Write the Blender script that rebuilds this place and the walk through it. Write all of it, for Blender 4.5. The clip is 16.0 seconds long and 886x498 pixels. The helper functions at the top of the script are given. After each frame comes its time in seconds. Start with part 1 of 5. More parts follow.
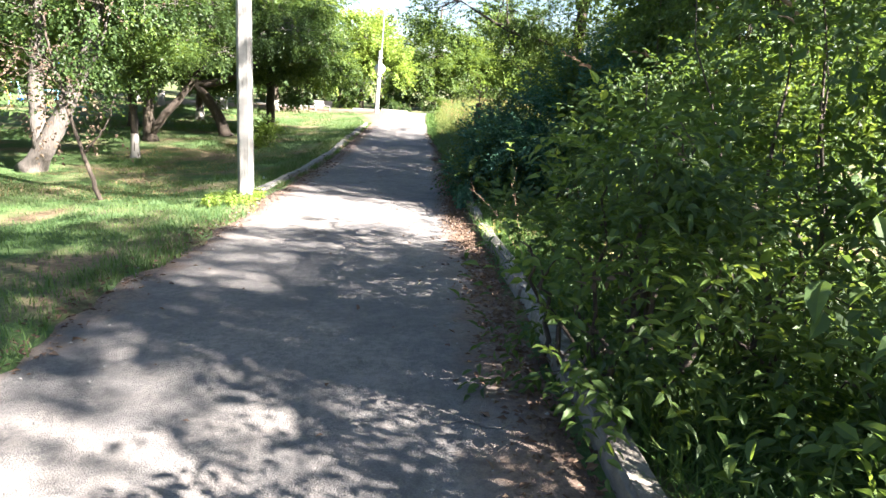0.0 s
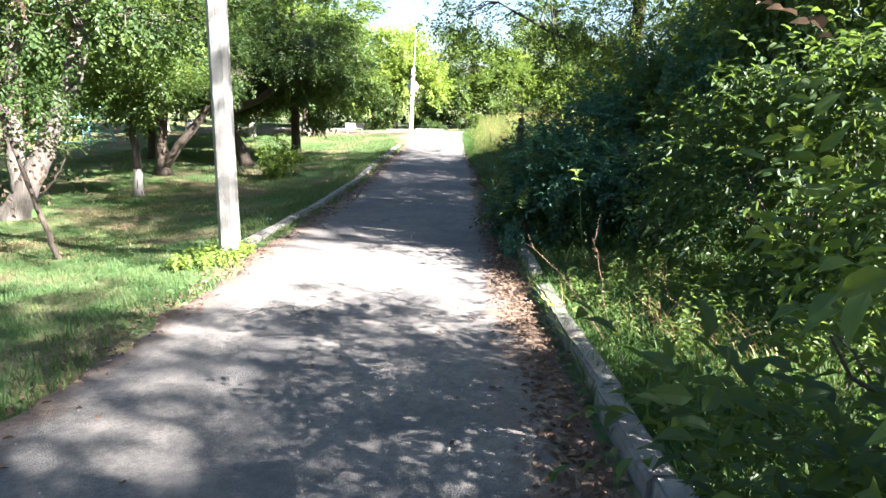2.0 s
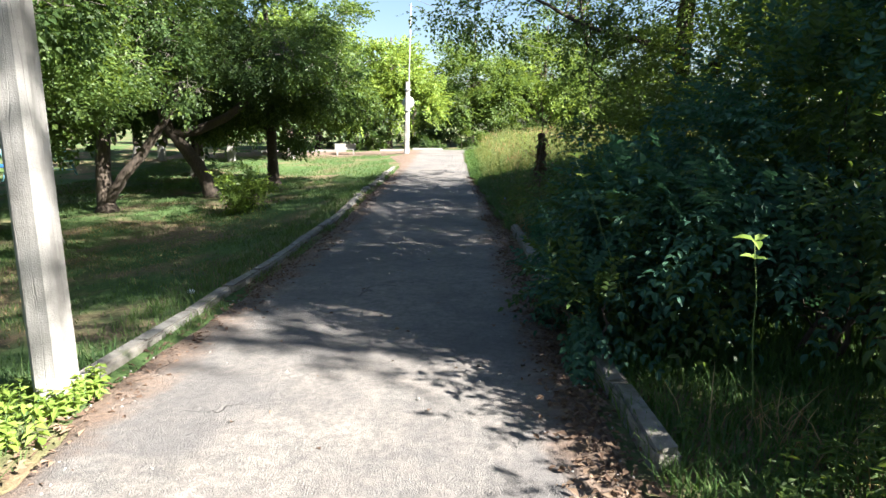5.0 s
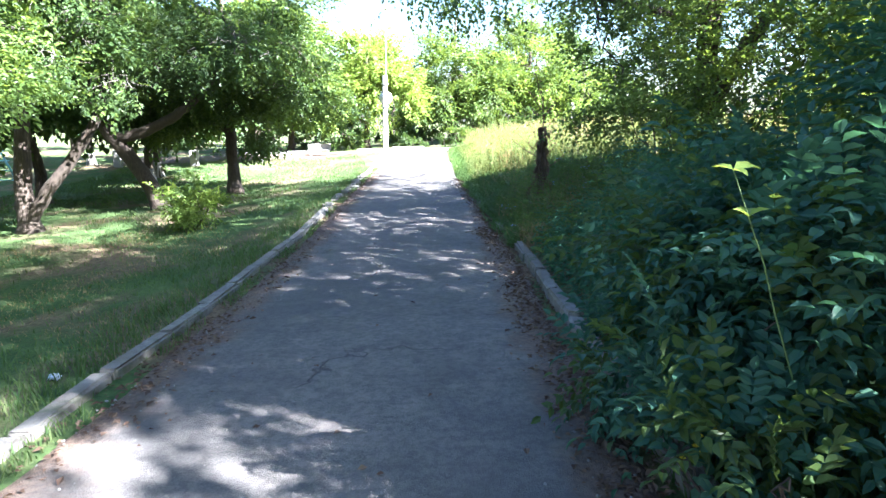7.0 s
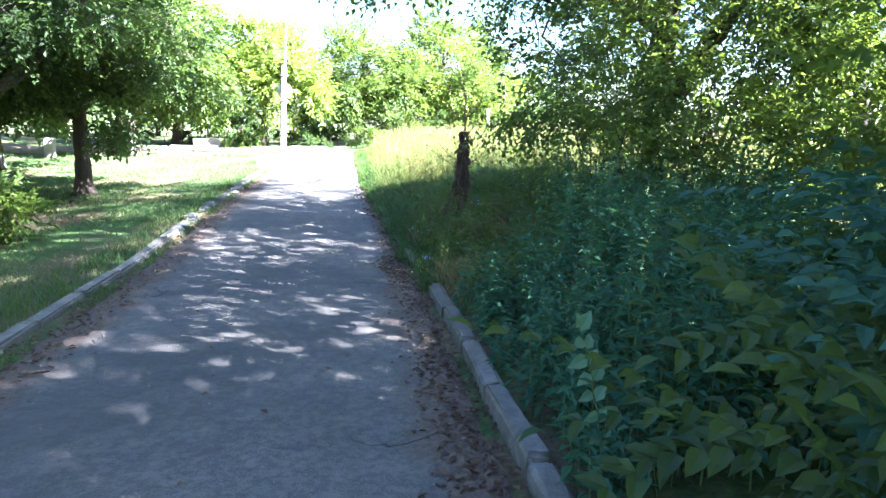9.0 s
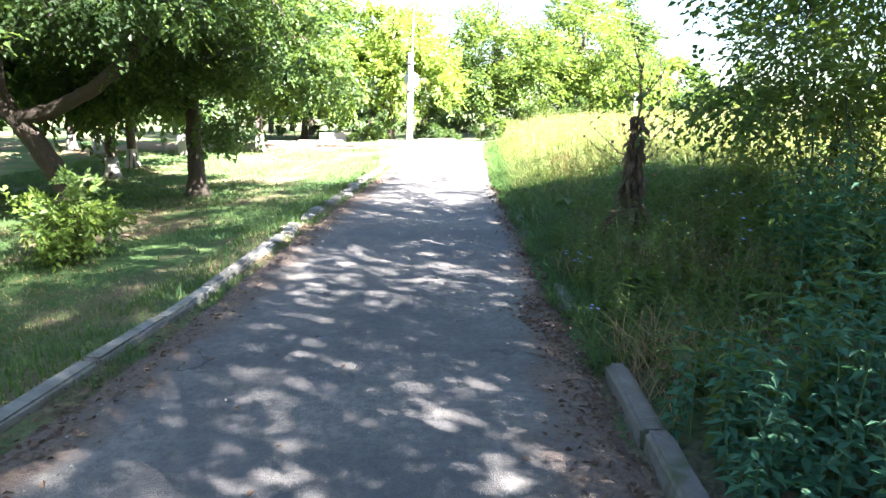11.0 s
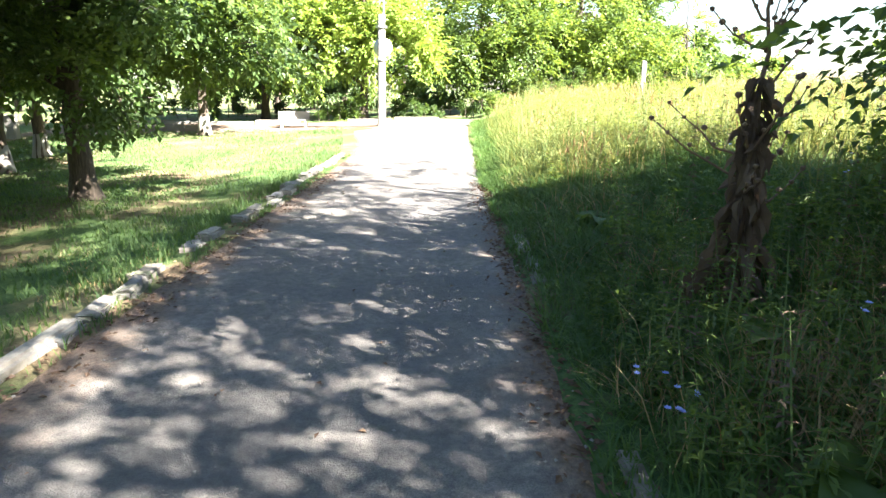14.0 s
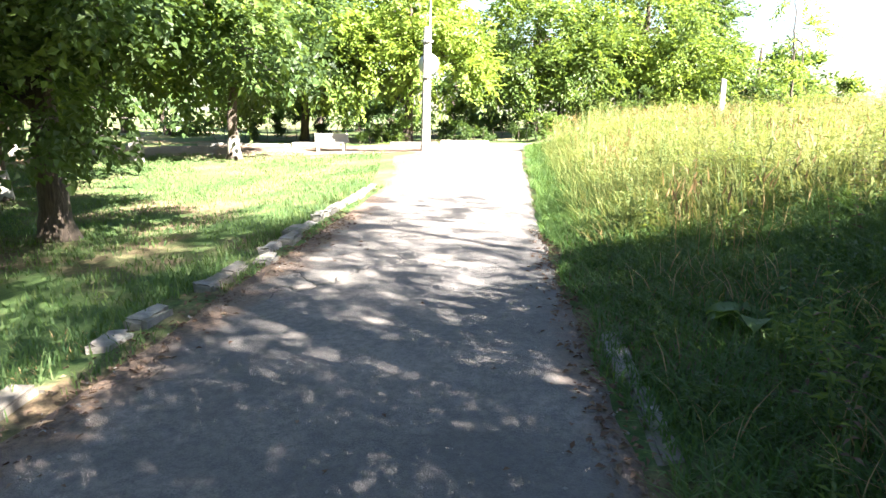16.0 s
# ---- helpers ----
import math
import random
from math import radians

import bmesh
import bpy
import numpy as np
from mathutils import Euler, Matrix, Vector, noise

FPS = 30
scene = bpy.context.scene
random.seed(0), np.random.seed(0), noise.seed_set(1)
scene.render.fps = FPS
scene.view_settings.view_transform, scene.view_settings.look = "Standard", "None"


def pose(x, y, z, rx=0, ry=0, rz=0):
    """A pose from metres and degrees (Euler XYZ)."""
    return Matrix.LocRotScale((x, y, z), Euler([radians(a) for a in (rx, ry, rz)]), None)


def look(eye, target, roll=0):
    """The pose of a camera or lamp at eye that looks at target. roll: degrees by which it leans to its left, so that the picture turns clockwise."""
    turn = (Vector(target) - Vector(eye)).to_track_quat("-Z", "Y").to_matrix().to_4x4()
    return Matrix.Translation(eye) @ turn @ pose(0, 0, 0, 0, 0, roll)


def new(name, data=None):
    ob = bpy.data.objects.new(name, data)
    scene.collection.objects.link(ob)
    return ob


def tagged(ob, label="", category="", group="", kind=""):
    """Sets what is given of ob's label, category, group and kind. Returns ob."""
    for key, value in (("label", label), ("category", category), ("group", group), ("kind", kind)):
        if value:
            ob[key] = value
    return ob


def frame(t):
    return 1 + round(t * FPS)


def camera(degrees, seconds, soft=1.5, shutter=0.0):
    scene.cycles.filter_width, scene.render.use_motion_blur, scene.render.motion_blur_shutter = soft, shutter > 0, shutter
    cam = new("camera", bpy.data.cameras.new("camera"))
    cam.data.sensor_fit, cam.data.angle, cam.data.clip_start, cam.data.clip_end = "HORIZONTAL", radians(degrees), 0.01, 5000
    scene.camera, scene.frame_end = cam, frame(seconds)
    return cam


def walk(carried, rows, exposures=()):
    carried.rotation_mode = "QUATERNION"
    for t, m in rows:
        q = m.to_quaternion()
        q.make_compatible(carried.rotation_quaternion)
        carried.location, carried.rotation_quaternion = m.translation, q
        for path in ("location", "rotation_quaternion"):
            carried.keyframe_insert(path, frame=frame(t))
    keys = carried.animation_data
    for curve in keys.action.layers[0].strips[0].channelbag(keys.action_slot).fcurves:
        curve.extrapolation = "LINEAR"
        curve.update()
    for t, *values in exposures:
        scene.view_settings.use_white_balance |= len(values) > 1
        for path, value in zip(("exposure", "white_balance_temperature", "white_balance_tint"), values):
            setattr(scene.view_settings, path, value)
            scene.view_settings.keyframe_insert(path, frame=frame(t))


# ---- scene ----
cam = camera(71.0, 16.0, soft=1.5, shutter=0.0)
METRES, EYE, TILT, LEAN, TURN = 20.8, 1.5, 0.0, -5.0, -1.5
ROWS = [
    (0.0, 0.0, 0.0, 0.0, -0.19, -14.32, 0.76),
    (0.5, -0.0027, 0.0292, -0.0004, 1.62, -13.61, -0.68),
    (1.0, -0.0002, 0.065, -0.0009, 3.42, -14.25, 2.3),
    (1.5, -0.0015, 0.0938, -0.001, 3.87, -14.11, 2.65),
    (2.0, -0.0006, 0.1261, -0.0021, 3.13, -12.68, 3.38),
    (2.5, -0.0058, 0.1559, -0.0023, 4.33, -10.79, 1.45),
    (3.0, -0.0059, 0.1878, -0.0034, 5.33, -10.87, 3.8),
    (3.5, -0.0101, 0.217, -0.0038, 5.46, -10.69, 5.19),
    (4.0, -0.0129, 0.2478, -0.0052, 3.72, -10.73, 4.39),
    (4.5, -0.0145, 0.279, -0.0052, 3.04, -10.9, 4.44),
    (7.0, -0.0248, 0.4295, -0.0068, 1.04, -11.5, 5.93),
    (7.5, -0.0229, 0.4596, -0.0072, -0.8, -10.79, 5.41),
    (8.0, -0.0248, 0.4925, -0.0079, -2.01, -9.87, 3.97),
    (8.5, -0.0189, 0.5237, -0.0098, -5.26, -10.88, 4.55),
    (9.0, -0.0177, 0.5563, -0.0101, -7.06, -11.86, 2.9),
    (9.5, -0.0133, 0.5873, -0.0124, -8.67, -12.79, 3.48),
    (10.0, -0.0161, 0.6224, -0.0121, 0.19, -12.46, 4.17),
    (12.5, -0.0258, 0.7795, -0.0162, 5.87, -11.64, 4.37),
    (13.0, -0.0226, 0.8133, -0.0165, 3.68, -13.05, 4.81),
    (13.5, -0.0251, 0.8414, -0.0163, 4.51, -13.51, 3.18),
    (14.0, -0.0217, 0.8726, -0.0173, 3.47, -14.15, 4.95),
    (14.5, -0.0242, 0.9029, -0.0176, 5.93, -14.68, 3.24),
    (15.0, -0.0224, 0.9325, -0.0184, 5.5, -15.39, 3.53),
    (15.5, -0.0265, 0.9644, -0.0173, 6.68, -13.57, 3.98),
    (16.0, -0.0299, 0.9954, -0.018, 8.07, -11.88, 4.73),
]
EXPOSURES = [(0.0, 3.2, 5850, 16), (1.0, 3.25, 5750, 16), (2.5, 3.0, 5650, 14), (3.5, 2.6, 5700, 13), (4.6, 2.4, 5800, 11), (7.0, 3.85, 5150, 16), (8.0, 4.05, 5050, 17), (10.0, 4.2, 5250, 16), (12.5, 3.8, 5950, 13), (14.0, 3.7, 5950, 12), (16.0, 3.55, 6000, 14)]
walk(cam, [(t, pose(0, 0, EYE, TILT, LEAN, TURN) @ pose(METRES * x, METRES * y, METRES * z, 90 + pitch, roll, yaw)) for t, x, y, z, yaw, pitch, roll in ROWS], EXPOSURES)

# ---- light ----
SUN_EL, SUN_AZ = 36.0, 120.0
scene.world = bpy.data.worlds.new("world")
scene.world.use_nodes = True
wn = scene.world.node_tree
sky = wn.nodes.new("ShaderNodeTexSky")
sky.sky_type, sky.sun_disc = "NISHITA", False
sky.sun_elevation, sky.sun_rotation = radians(SUN_EL), radians(SUN_AZ)
sky.air_density, sky.dust_density = 1.2, 1.0
wn.nodes["Background"].inputs[1].default_value = 0.034
wn.links.new(sky.outputs[0], wn.nodes["Background"].inputs[0])
sun = new("sun", bpy.data.lights.new("sun", "SUN"))
sun.data.energy, sun.data.angle, sun.data.color = 7.6, radians(0.6), (1.0, 0.91, 0.74)
ce = math.cos(radians(SUN_EL))
sun.matrix_world = look((0, 0, 30), (-math.sin(radians(SUN_AZ)) * ce, -math.cos(radians(SUN_AZ)) * ce, 30 - math.sin(radians(SUN_EL))))

# ---- materials ----


def material(name, build):
    m = bpy.data.materials.new(name)
    m.use_nodes = True
    t = m.node_tree
    t.nodes.clear()
    out = t.nodes.new("ShaderNodeOutputMaterial")
    t.links.new(build(t), out.inputs[0])
    return m


def node(t, kind, links=(), **values):
    n = t.nodes.new(kind)
    for k, v in values.items():
        setattr(n, k, v)
    for k, v in links:
        if isinstance(v, bpy.types.NodeSocket):
            t.links.new(v, n.inputs[k])
        else:
            n.inputs[k].default_value = v
    return n


def noise_tex(t, scale, detail=4.0, vec=None, rough=0.55):
    if vec is None:
        vec = node(t, "ShaderNodeTexCoord").outputs["Object"]
    return node(t, "ShaderNodeTexNoise", [("Vector", vec), ("Scale", scale), ("Detail", detail), ("Roughness", rough)]).outputs[0]


def ramp(t, fac, stops):
    r = node(t, "ShaderNodeValToRGB", [("Fac", fac)])
    e = r.color_ramp.elements
    while len(e) < len(stops):
        e.new(0.5)
    for el, (p, c) in zip(e, stops):
        el.position, el.color = p, (*c, 1)
    return r.outputs[0]


def mixc(t, fac, a, b, mode="MIX"):
    n = node(t, "ShaderNodeMix", data_type="RGBA", blend_type=mode)
    for key, v in ((0, fac), (6, a), (7, b)):
        if isinstance(v, bpy.types.NodeSocket):
            t.links.new(v, n.inputs[key])
        elif key == 0:
            n.inputs[0].default_value = v
        else:
            n.inputs[key].default_value = (*v, 1)
    return n.outputs[2]


def math_node(t, op, a, b=0.0):
    return node(t, "ShaderNodeMath", [(0, a), (1, b)], operation=op).outputs[0]


def bump(t, height, strength, distance=0.02):
    return node(t, "ShaderNodeBump", [("Height", height), ("Strength", strength), ("Distance", distance)]).outputs[0]


def leaf_material(name, dark, mid, light, through_col, share=0.35, rough=0.55, gloss=0.22):
    def build(t):
        rnd = node(t, "ShaderNodeNewGeometry").outputs["Random Per Island"]
        patch = noise_tex(t, 1.1, 2.0)
        fac = math_node(t, "ADD", math_node(t, "MULTIPLY", rnd, 0.5), math_node(t, "MULTIPLY", math_node(t, "SUBTRACT", patch, 0.2), 0.75))
        col = ramp(t, fac, [(0.1, dark), (0.5, mid), (0.95, light)])
        grain = noise_tex(t, 60.0, 2.0)
        col = mixc(t, math_node(t, "MULTIPLY", grain, 0.35), col, dark)
        p = node(t, "ShaderNodeBsdfPrincipled", [("Base Color", col), ("Roughness", rough), ("Specular IOR Level", gloss)])
        tr = node(t, "ShaderNodeBsdfTranslucent", [("Color", mixc(t, 0.6, col, through_col))])
        return node(t, "ShaderNodeMixShader", [(0, share), (1, p.outputs[0]), (2, tr.outputs[0])]).outputs[0]
    return material(name, build)


# darker copy of the leaf green; puts shade into the foliage colour in places
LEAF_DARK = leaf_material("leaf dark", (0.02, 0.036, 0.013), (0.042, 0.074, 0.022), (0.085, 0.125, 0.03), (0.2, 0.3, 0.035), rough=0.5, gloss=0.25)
LEAF_MID = leaf_material("leaf green", (0.032, 0.058, 0.016), (0.072, 0.115, 0.028), (0.135, 0.18, 0.04), (0.34, 0.45, 0.045), rough=0.5, gloss=0.25)
LEAF_LIGHT = leaf_material("leaf yellow green", (0.075, 0.125, 0.022), (0.15, 0.215, 0.04), (0.25, 0.32, 0.06), (0.46, 0.55, 0.06))
LEAF_BLUE = leaf_material("leaf blue green", (0.022, 0.06, 0.042), (0.04, 0.095, 0.062), (0.065, 0.135, 0.075), (0.10, 0.24, 0.08), share=0.25)
LEAF_NETTLE = leaf_material("leaf nettle", (0.034, 0.085, 0.052), (0.062, 0.14, 0.078), (0.1, 0.195, 0.1), (0.12, 0.30, 0.09), share=0.3, rough=0.65)
LEAF_BROWN = leaf_material("leaf withered", (0.07, 0.048, 0.034), (0.14, 0.1, 0.072), (0.26, 0.195, 0.14), (0.2, 0.13, 0.08), share=0.2, rough=0.8, gloss=0.1)
LEAF_RED = leaf_material("leaf litter", (0.055, 0.036, 0.026), (0.125, 0.082, 0.058), (0.25, 0.185, 0.13), (0.3, 0.15, 0.06), share=0.1, rough=0.85, gloss=0.1)
LEAF_SHOOT = leaf_material("leaf pale shoot", (0.09, 0.17, 0.1), (0.13, 0.22, 0.13), (0.18, 0.28, 0.15), (0.2, 0.4, 0.12), share=0.25)
GRASS_LAWN = leaf_material("grass lawn", (0.026, 0.058, 0.024), (0.062, 0.108, 0.036), (0.17, 0.18, 0.07), (0.28, 0.4, 0.05), share=0.35, rough=0.6)
GRASS_MEADOW = leaf_material("grass meadow", (0.055, 0.09, 0.024), (0.125, 0.155, 0.045), (0.27, 0.235, 0.1), (0.38, 0.37, 0.085), share=0.35, rough=0.65)
GRASS_BANK = leaf_material("grass bank", (0.028, 0.058, 0.018), (0.055, 0.105, 0.026), (0.13, 0.165, 0.045), (0.2, 0.33, 0.045), share=0.32, rough=0.6)
STRAW = leaf_material("straw", (0.15, 0.09, 0.05), (0.28, 0.2, 0.10), (0.46, 0.36, 0.19), (0.5, 0.35, 0.12), share=0.25, rough=0.75, gloss=0.15)


def plain(name, col, rough=0.6, metal=0.0, scale=20.0, vary=0.3, relief=0.15):
    def build(t):
        n = noise_tex(t, scale, 6.0)
        big = noise_tex(t, scale * 0.12, 3.0)
        c = mixc(t, math_node(t, "MULTIPLY", n, vary), col, tuple(v * 0.45 for v in col))
        c = mixc(t, math_node(t, "MULTIPLY", big, vary), c, tuple(min(1, v * 1.35) for v in col))
        p = node(t, "ShaderNodeBsdfPrincipled", [("Base Color", c), ("Roughness", rough), ("Metallic", metal), ("Normal", bump(t, n, relief, 0.01))])
        return p.outputs[0]
    return material(name, build)


def bark_material(name, dark, light):
    def build(t):
        co = node(t, "ShaderNodeTexCoord").outputs["Object"]
        v = node(t, "ShaderNodeMapping", [("Vector", co), ("Scale", (1.0, 1.0, 0.16))]).outputs[0]
        ridges = noise_tex(t, 34.0, 5.0, v, 0.6)
        patch = noise_tex(t, 4.0, 3.0, co)
        c = ramp(t, ridges, [(0.35, dark), (0.68, light)])
        c = mixc(t, math_node(t, "MULTIPLY", patch, 0.5), c, tuple(0.6 * a + 0.4 * b for a, b in zip(dark, light)))
        p = node(t, "ShaderNodeBsdfPrincipled", [("Base Color", c), ("Roughness", 0.9), ("Normal", bump(t, ridges, 0.9, 0.03))])
        return p.outputs[0]
    return material(name, build)


BARK = bark_material("bark brown", (0.022, 0.016, 0.012), (0.085, 0.063, 0.046))
BARK_PALE = bark_material("bark grey", (0.05, 0.042, 0.036), (0.13, 0.11, 0.095))
WHITEWASH = plain("whitewash", (0.22, 0.205, 0.185), 0.9, 0.0, 12.0, 0.6, 0.4)


def asphalt(t):
    co = node(t, "ShaderNodeTexCoord").outputs["Object"]
    grit = node(t, "ShaderNodeTexVoronoi", [("Vector", co), ("Scale", 95.0)])
    fine = noise_tex(t, 160.0, 2.0, co)
    broad = noise_tex(t, 0.8, 5.0, co, 0.6)
    mid = noise_tex(t, 5.0, 6.0, co, 0.65)
    c = ramp(t, grit.outputs["Distance"], [(0.0, (0.22, 0.2, 0.182)), (0.55, (0.14, 0.13, 0.121)), (1.0, (0.06, 0.057, 0.055))])
    c = mixc(t, ramp(t, mid, [(0.38, (0, 0, 0)), (0.66, (0.75, 0.75, 0.75))]), c, (0.23, 0.2, 0.178))
    c = mixc(t, ramp(t, broad, [(0.42, (0, 0, 0)), (0.62, (0.7, 0.7, 0.7))]), c, (0.09, 0.085, 0.086))
    warp = node(t, "ShaderNodeVectorMath", [(0, co), (1, node(t, "ShaderNodeTexNoise", [("Vector", co), ("Scale", 2.2), ("Detail", 5.0)]).outputs[1])], operation="ADD").outputs[0]
    crack = node(t, "ShaderNodeTexVoronoi", [("Vector", warp), ("Scale", 0.55)], feature="DISTANCE_TO_EDGE").outputs["Distance"]
    where = ramp(t, noise_tex(t, 0.5, 2.0, co), [(0.56, (0, 0, 0)), (0.64, (1, 1, 1))])
    cr = math_node(t, "MULTIPLY", ramp(t, crack, [(0.0, (1, 1, 1)), (0.014, (0, 0, 0))]), where)
    c = mixc(t, math_node(t, "MULTIPLY", cr, 0.75), c, (0.03, 0.026, 0.024))
    craze = node(t, "ShaderNodeTexVoronoi", [("Vector", warp), ("Scale", 3.4)], feature="DISTANCE_TO_EDGE").outputs["Distance"]
    worn = ramp(t, noise_tex(t, 0.9, 3.0, co), [(0.48, (0, 0, 0)), (0.6, (1, 1, 1))])
    cz = math_node(t, "MULTIPLY", ramp(t, craze, [(0.0, (1, 1, 1)), (0.045, (0, 0, 0))]), worn)
    c = mixc(t, math_node(t, "MULTIPLY", cz, 0.2), c, (0.05, 0.045, 0.042))
    mottle = noise_tex(t, 17.0, 5.0, co, 0.7)
    c = mixc(t, ramp(t, mottle, [(0.42, (0.45, 0.45, 0.45)), (0.55, (0, 0, 0))]), c, (0.07, 0.065, 0.064))
    # worn brown earth along both margins
    sep = node(t, "ShaderNodeSeparateXYZ", [(0, co)])
    off = math_node(t, "ABSOLUTE", math_node(t, "ADD", sep.outputs[0], 0.92))
    edge = math_node(t, "ADD", off, math_node(t, "MULTIPLY", math_node(t, "SUBTRACT", noise_tex(t, 2.3, 5.0, co), 0.5), 0.9))
    dirtfac = node(t, "ShaderNodeMapRange", [("Value", edge), ("From Min", 1.22), ("From Max", 1.52)]).outputs[0]
    soil = ramp(t, noise_tex(t, 30.0, 5.0, co), [(0.3, (0.075, 0.048, 0.034)), (0.7, (0.20, 0.135, 0.095))])
    c = mixc(t, math_node(t, "MULTIPLY", dirtfac, 0.85), c, soil)
    h = math_node(t, "SUBTRACT", math_node(t, "ADD", math_node(t, "MULTIPLY", grit.outputs["Distance"], 0.5), math_node(t, "ADD", fine, math_node(t, "MULTIPLY", mid, 2.5))), math_node(t, "ADD", math_node(t, "MULTIPLY", cr, 3.0), math_node(t, "MULTIPLY", cz, 0.3)))
    p = node(t, "ShaderNodeBsdfPrincipled", [("Base Color", c), ("Roughness", 0.86), ("Specular IOR Level", 0.3), ("Normal", bump(t, h, 0.75, 0.014))])
    return p.outputs[0]


ASPHALT = material("asphalt", asphalt)


def earth(t):
    co = node(t, "ShaderNodeTexCoord").outputs["Object"]
    a = noise_tex(t, 0.55, 5.0, co, 0.6)
    b = noise_tex(t, 14.0, 6.0, co, 0.65)
    soil = ramp(t, b, [(0.3, (0.07, 0.048, 0.03)), (0.7, (0.21, 0.155, 0.095))])
    turf = ramp(t, b, [(0.3, (0.028, 0.055, 0.018)), (0.7, (0.085, 0.13, 0.04))])
    c = mixc(t, ramp(t, a, [(0.46, (0, 0, 0)), (0.62, (1, 1, 1))]), turf, soil)
    p = node(t, "ShaderNodeBsdfPrincipled", [("Base Color", c), ("Roughness", 0.95), ("Specular IOR Level", 0.15), ("Normal", bump(t, b, 0.8, 0.04))])
    return p.outputs[0]


EARTH = material("earth and turf", earth)


def kerb_concrete(t, dirt=0.7, moss=0.65):
    co = node(t, "ShaderNodeTexCoord").outputs["Object"]
    at = node(t, "ShaderNodeVectorMath", [(0, co), (1, node(t, "ShaderNodeObjectInfo").outputs["Location"])], operation="ADD").outputs[0]
    fine, mid, big = noise_tex(t, 70.0, 4.0, at), noise_tex(t, 9.0, 6.0, at, 0.65), noise_tex(t, 1.6, 4.0, at)
    c = ramp(t, mid, [(0.3, (0.11, 0.1, 0.088)), (0.55, (0.21, 0.197, 0.178)), (0.8, (0.32, 0.3, 0.27))])
    c = mixc(t, ramp(t, big, [(0.68 - 0.4 * dirt, (0, 0, 0)), (0.68, (dirt, dirt, dirt))]), c, (0.12, 0.1, 0.08))
    c = mixc(t, ramp(t, noise_tex(t, 5.0, 5.0, at), [(0.56, (0, 0, 0)), (0.68, (moss, moss, moss))]), c, (0.06, 0.075, 0.03))
    h = math_node(t, "ADD", fine, math_node(t, "MULTIPLY", mid, 3.0))
    return node(t, "ShaderNodeBsdfPrincipled", [("Base Color", c), ("Roughness", 0.92), ("Normal", bump(t, h, 0.6, 0.015))]).outputs[0]


CONCRETE = material("kerb concrete", kerb_concrete)
MOSSY_CONCRETE = material("mossy kerb concrete", lambda t: kerb_concrete(t, 0.9, 0.8))
PALE_CONCRETE = plain("weathered concrete", (0.2, 0.188, 0.175), 0.9, 0.0, 16.0, 0.75, 0.5)


def pole_concrete(t):
    co = node(t, "ShaderNodeTexCoord").outputs["Object"]
    long = node(t, "ShaderNodeMapping", [("Vector", co), ("Scale", (1.0, 1.0, 0.05))]).outputs[0]
    streak, fine, big = noise_tex(t, 26.0, 5.0, long), noise_tex(t, 90.0, 4.0, co), noise_tex(t, 3.2, 5.0, co)
    c = ramp(t, streak, [(0.25, (0.21, 0.197, 0.184)), (0.5, (0.25, 0.237, 0.224)), (0.8, (0.28, 0.265, 0.25))])
    c = mixc(t, ramp(t, big, [(0.4, (0, 0, 0)), (0.62, (0.75, 0.75, 0.75))]), c, (0.13, 0.122, 0.112))
    crack = ramp(t, noise_tex(t, 9.0, 3.0, long), [(0.485, (0, 0, 0)), (0.5, (1, 1, 1)), (0.515, (0, 0, 0))])
    c = mixc(t, math_node(t, "MULTIPLY", crack, 0.25), c, (0.09, 0.08, 0.07))
    h = math_node(t, "SUBTRACT", math_node(t, "ADD", fine, streak), crack)
    return node(t, "ShaderNodeBsdfPrincipled", [("Base Color", c), ("Roughness", 0.88), ("Normal", bump(t, h, 0.5, 0.01))]).outputs[0]


POLE_CONCRETE = material("pole concrete", pole_concrete)
STEEL = plain("galvanised steel", (0.5, 0.5, 0.5), 0.45, 0.8, 30.0, 0.2, 0.05)
PAINT_BLUE = plain("blue paint", (0.03, 0.12, 0.5), 0.45, 0.0, 20.0, 0.2, 0.05)
PAINT_SKY = plain("pale blue paint", (0.25, 0.5, 0.62), 0.5, 0.0, 20.0, 0.2, 0.05)
PAINT_YELLOW = plain("yellow paint", (0.6, 0.5, 0.12), 0.5, 0.0, 20.0, 0.2, 0.05)
PETAL_BLUE = plain("chicory petals", (0.25, 0.3, 0.62), 0.6, 0.0, 40.0, 0.2, 0.05)
PETAL_YELLOW = plain("yellow petals", (0.75, 0.6, 0.03), 0.6, 0.0, 40.0, 0.2, 0.05)
STALK = plain("dry stalk", (0.15, 0.095, 0.06), 0.85, 0.0, 40.0, 0.5, 0.3)
STEM = plain("green stem", (0.09, 0.14, 0.04), 0.7, 0.0, 40.0, 0.4, 0.1)
CABLE = plain("black cable", (0.05, 0.05, 0.05), 0.6, 0.0, 40.0, 0.2, 0.05)

# ---- mesh tools ----
rng = np.random.default_rng(7)


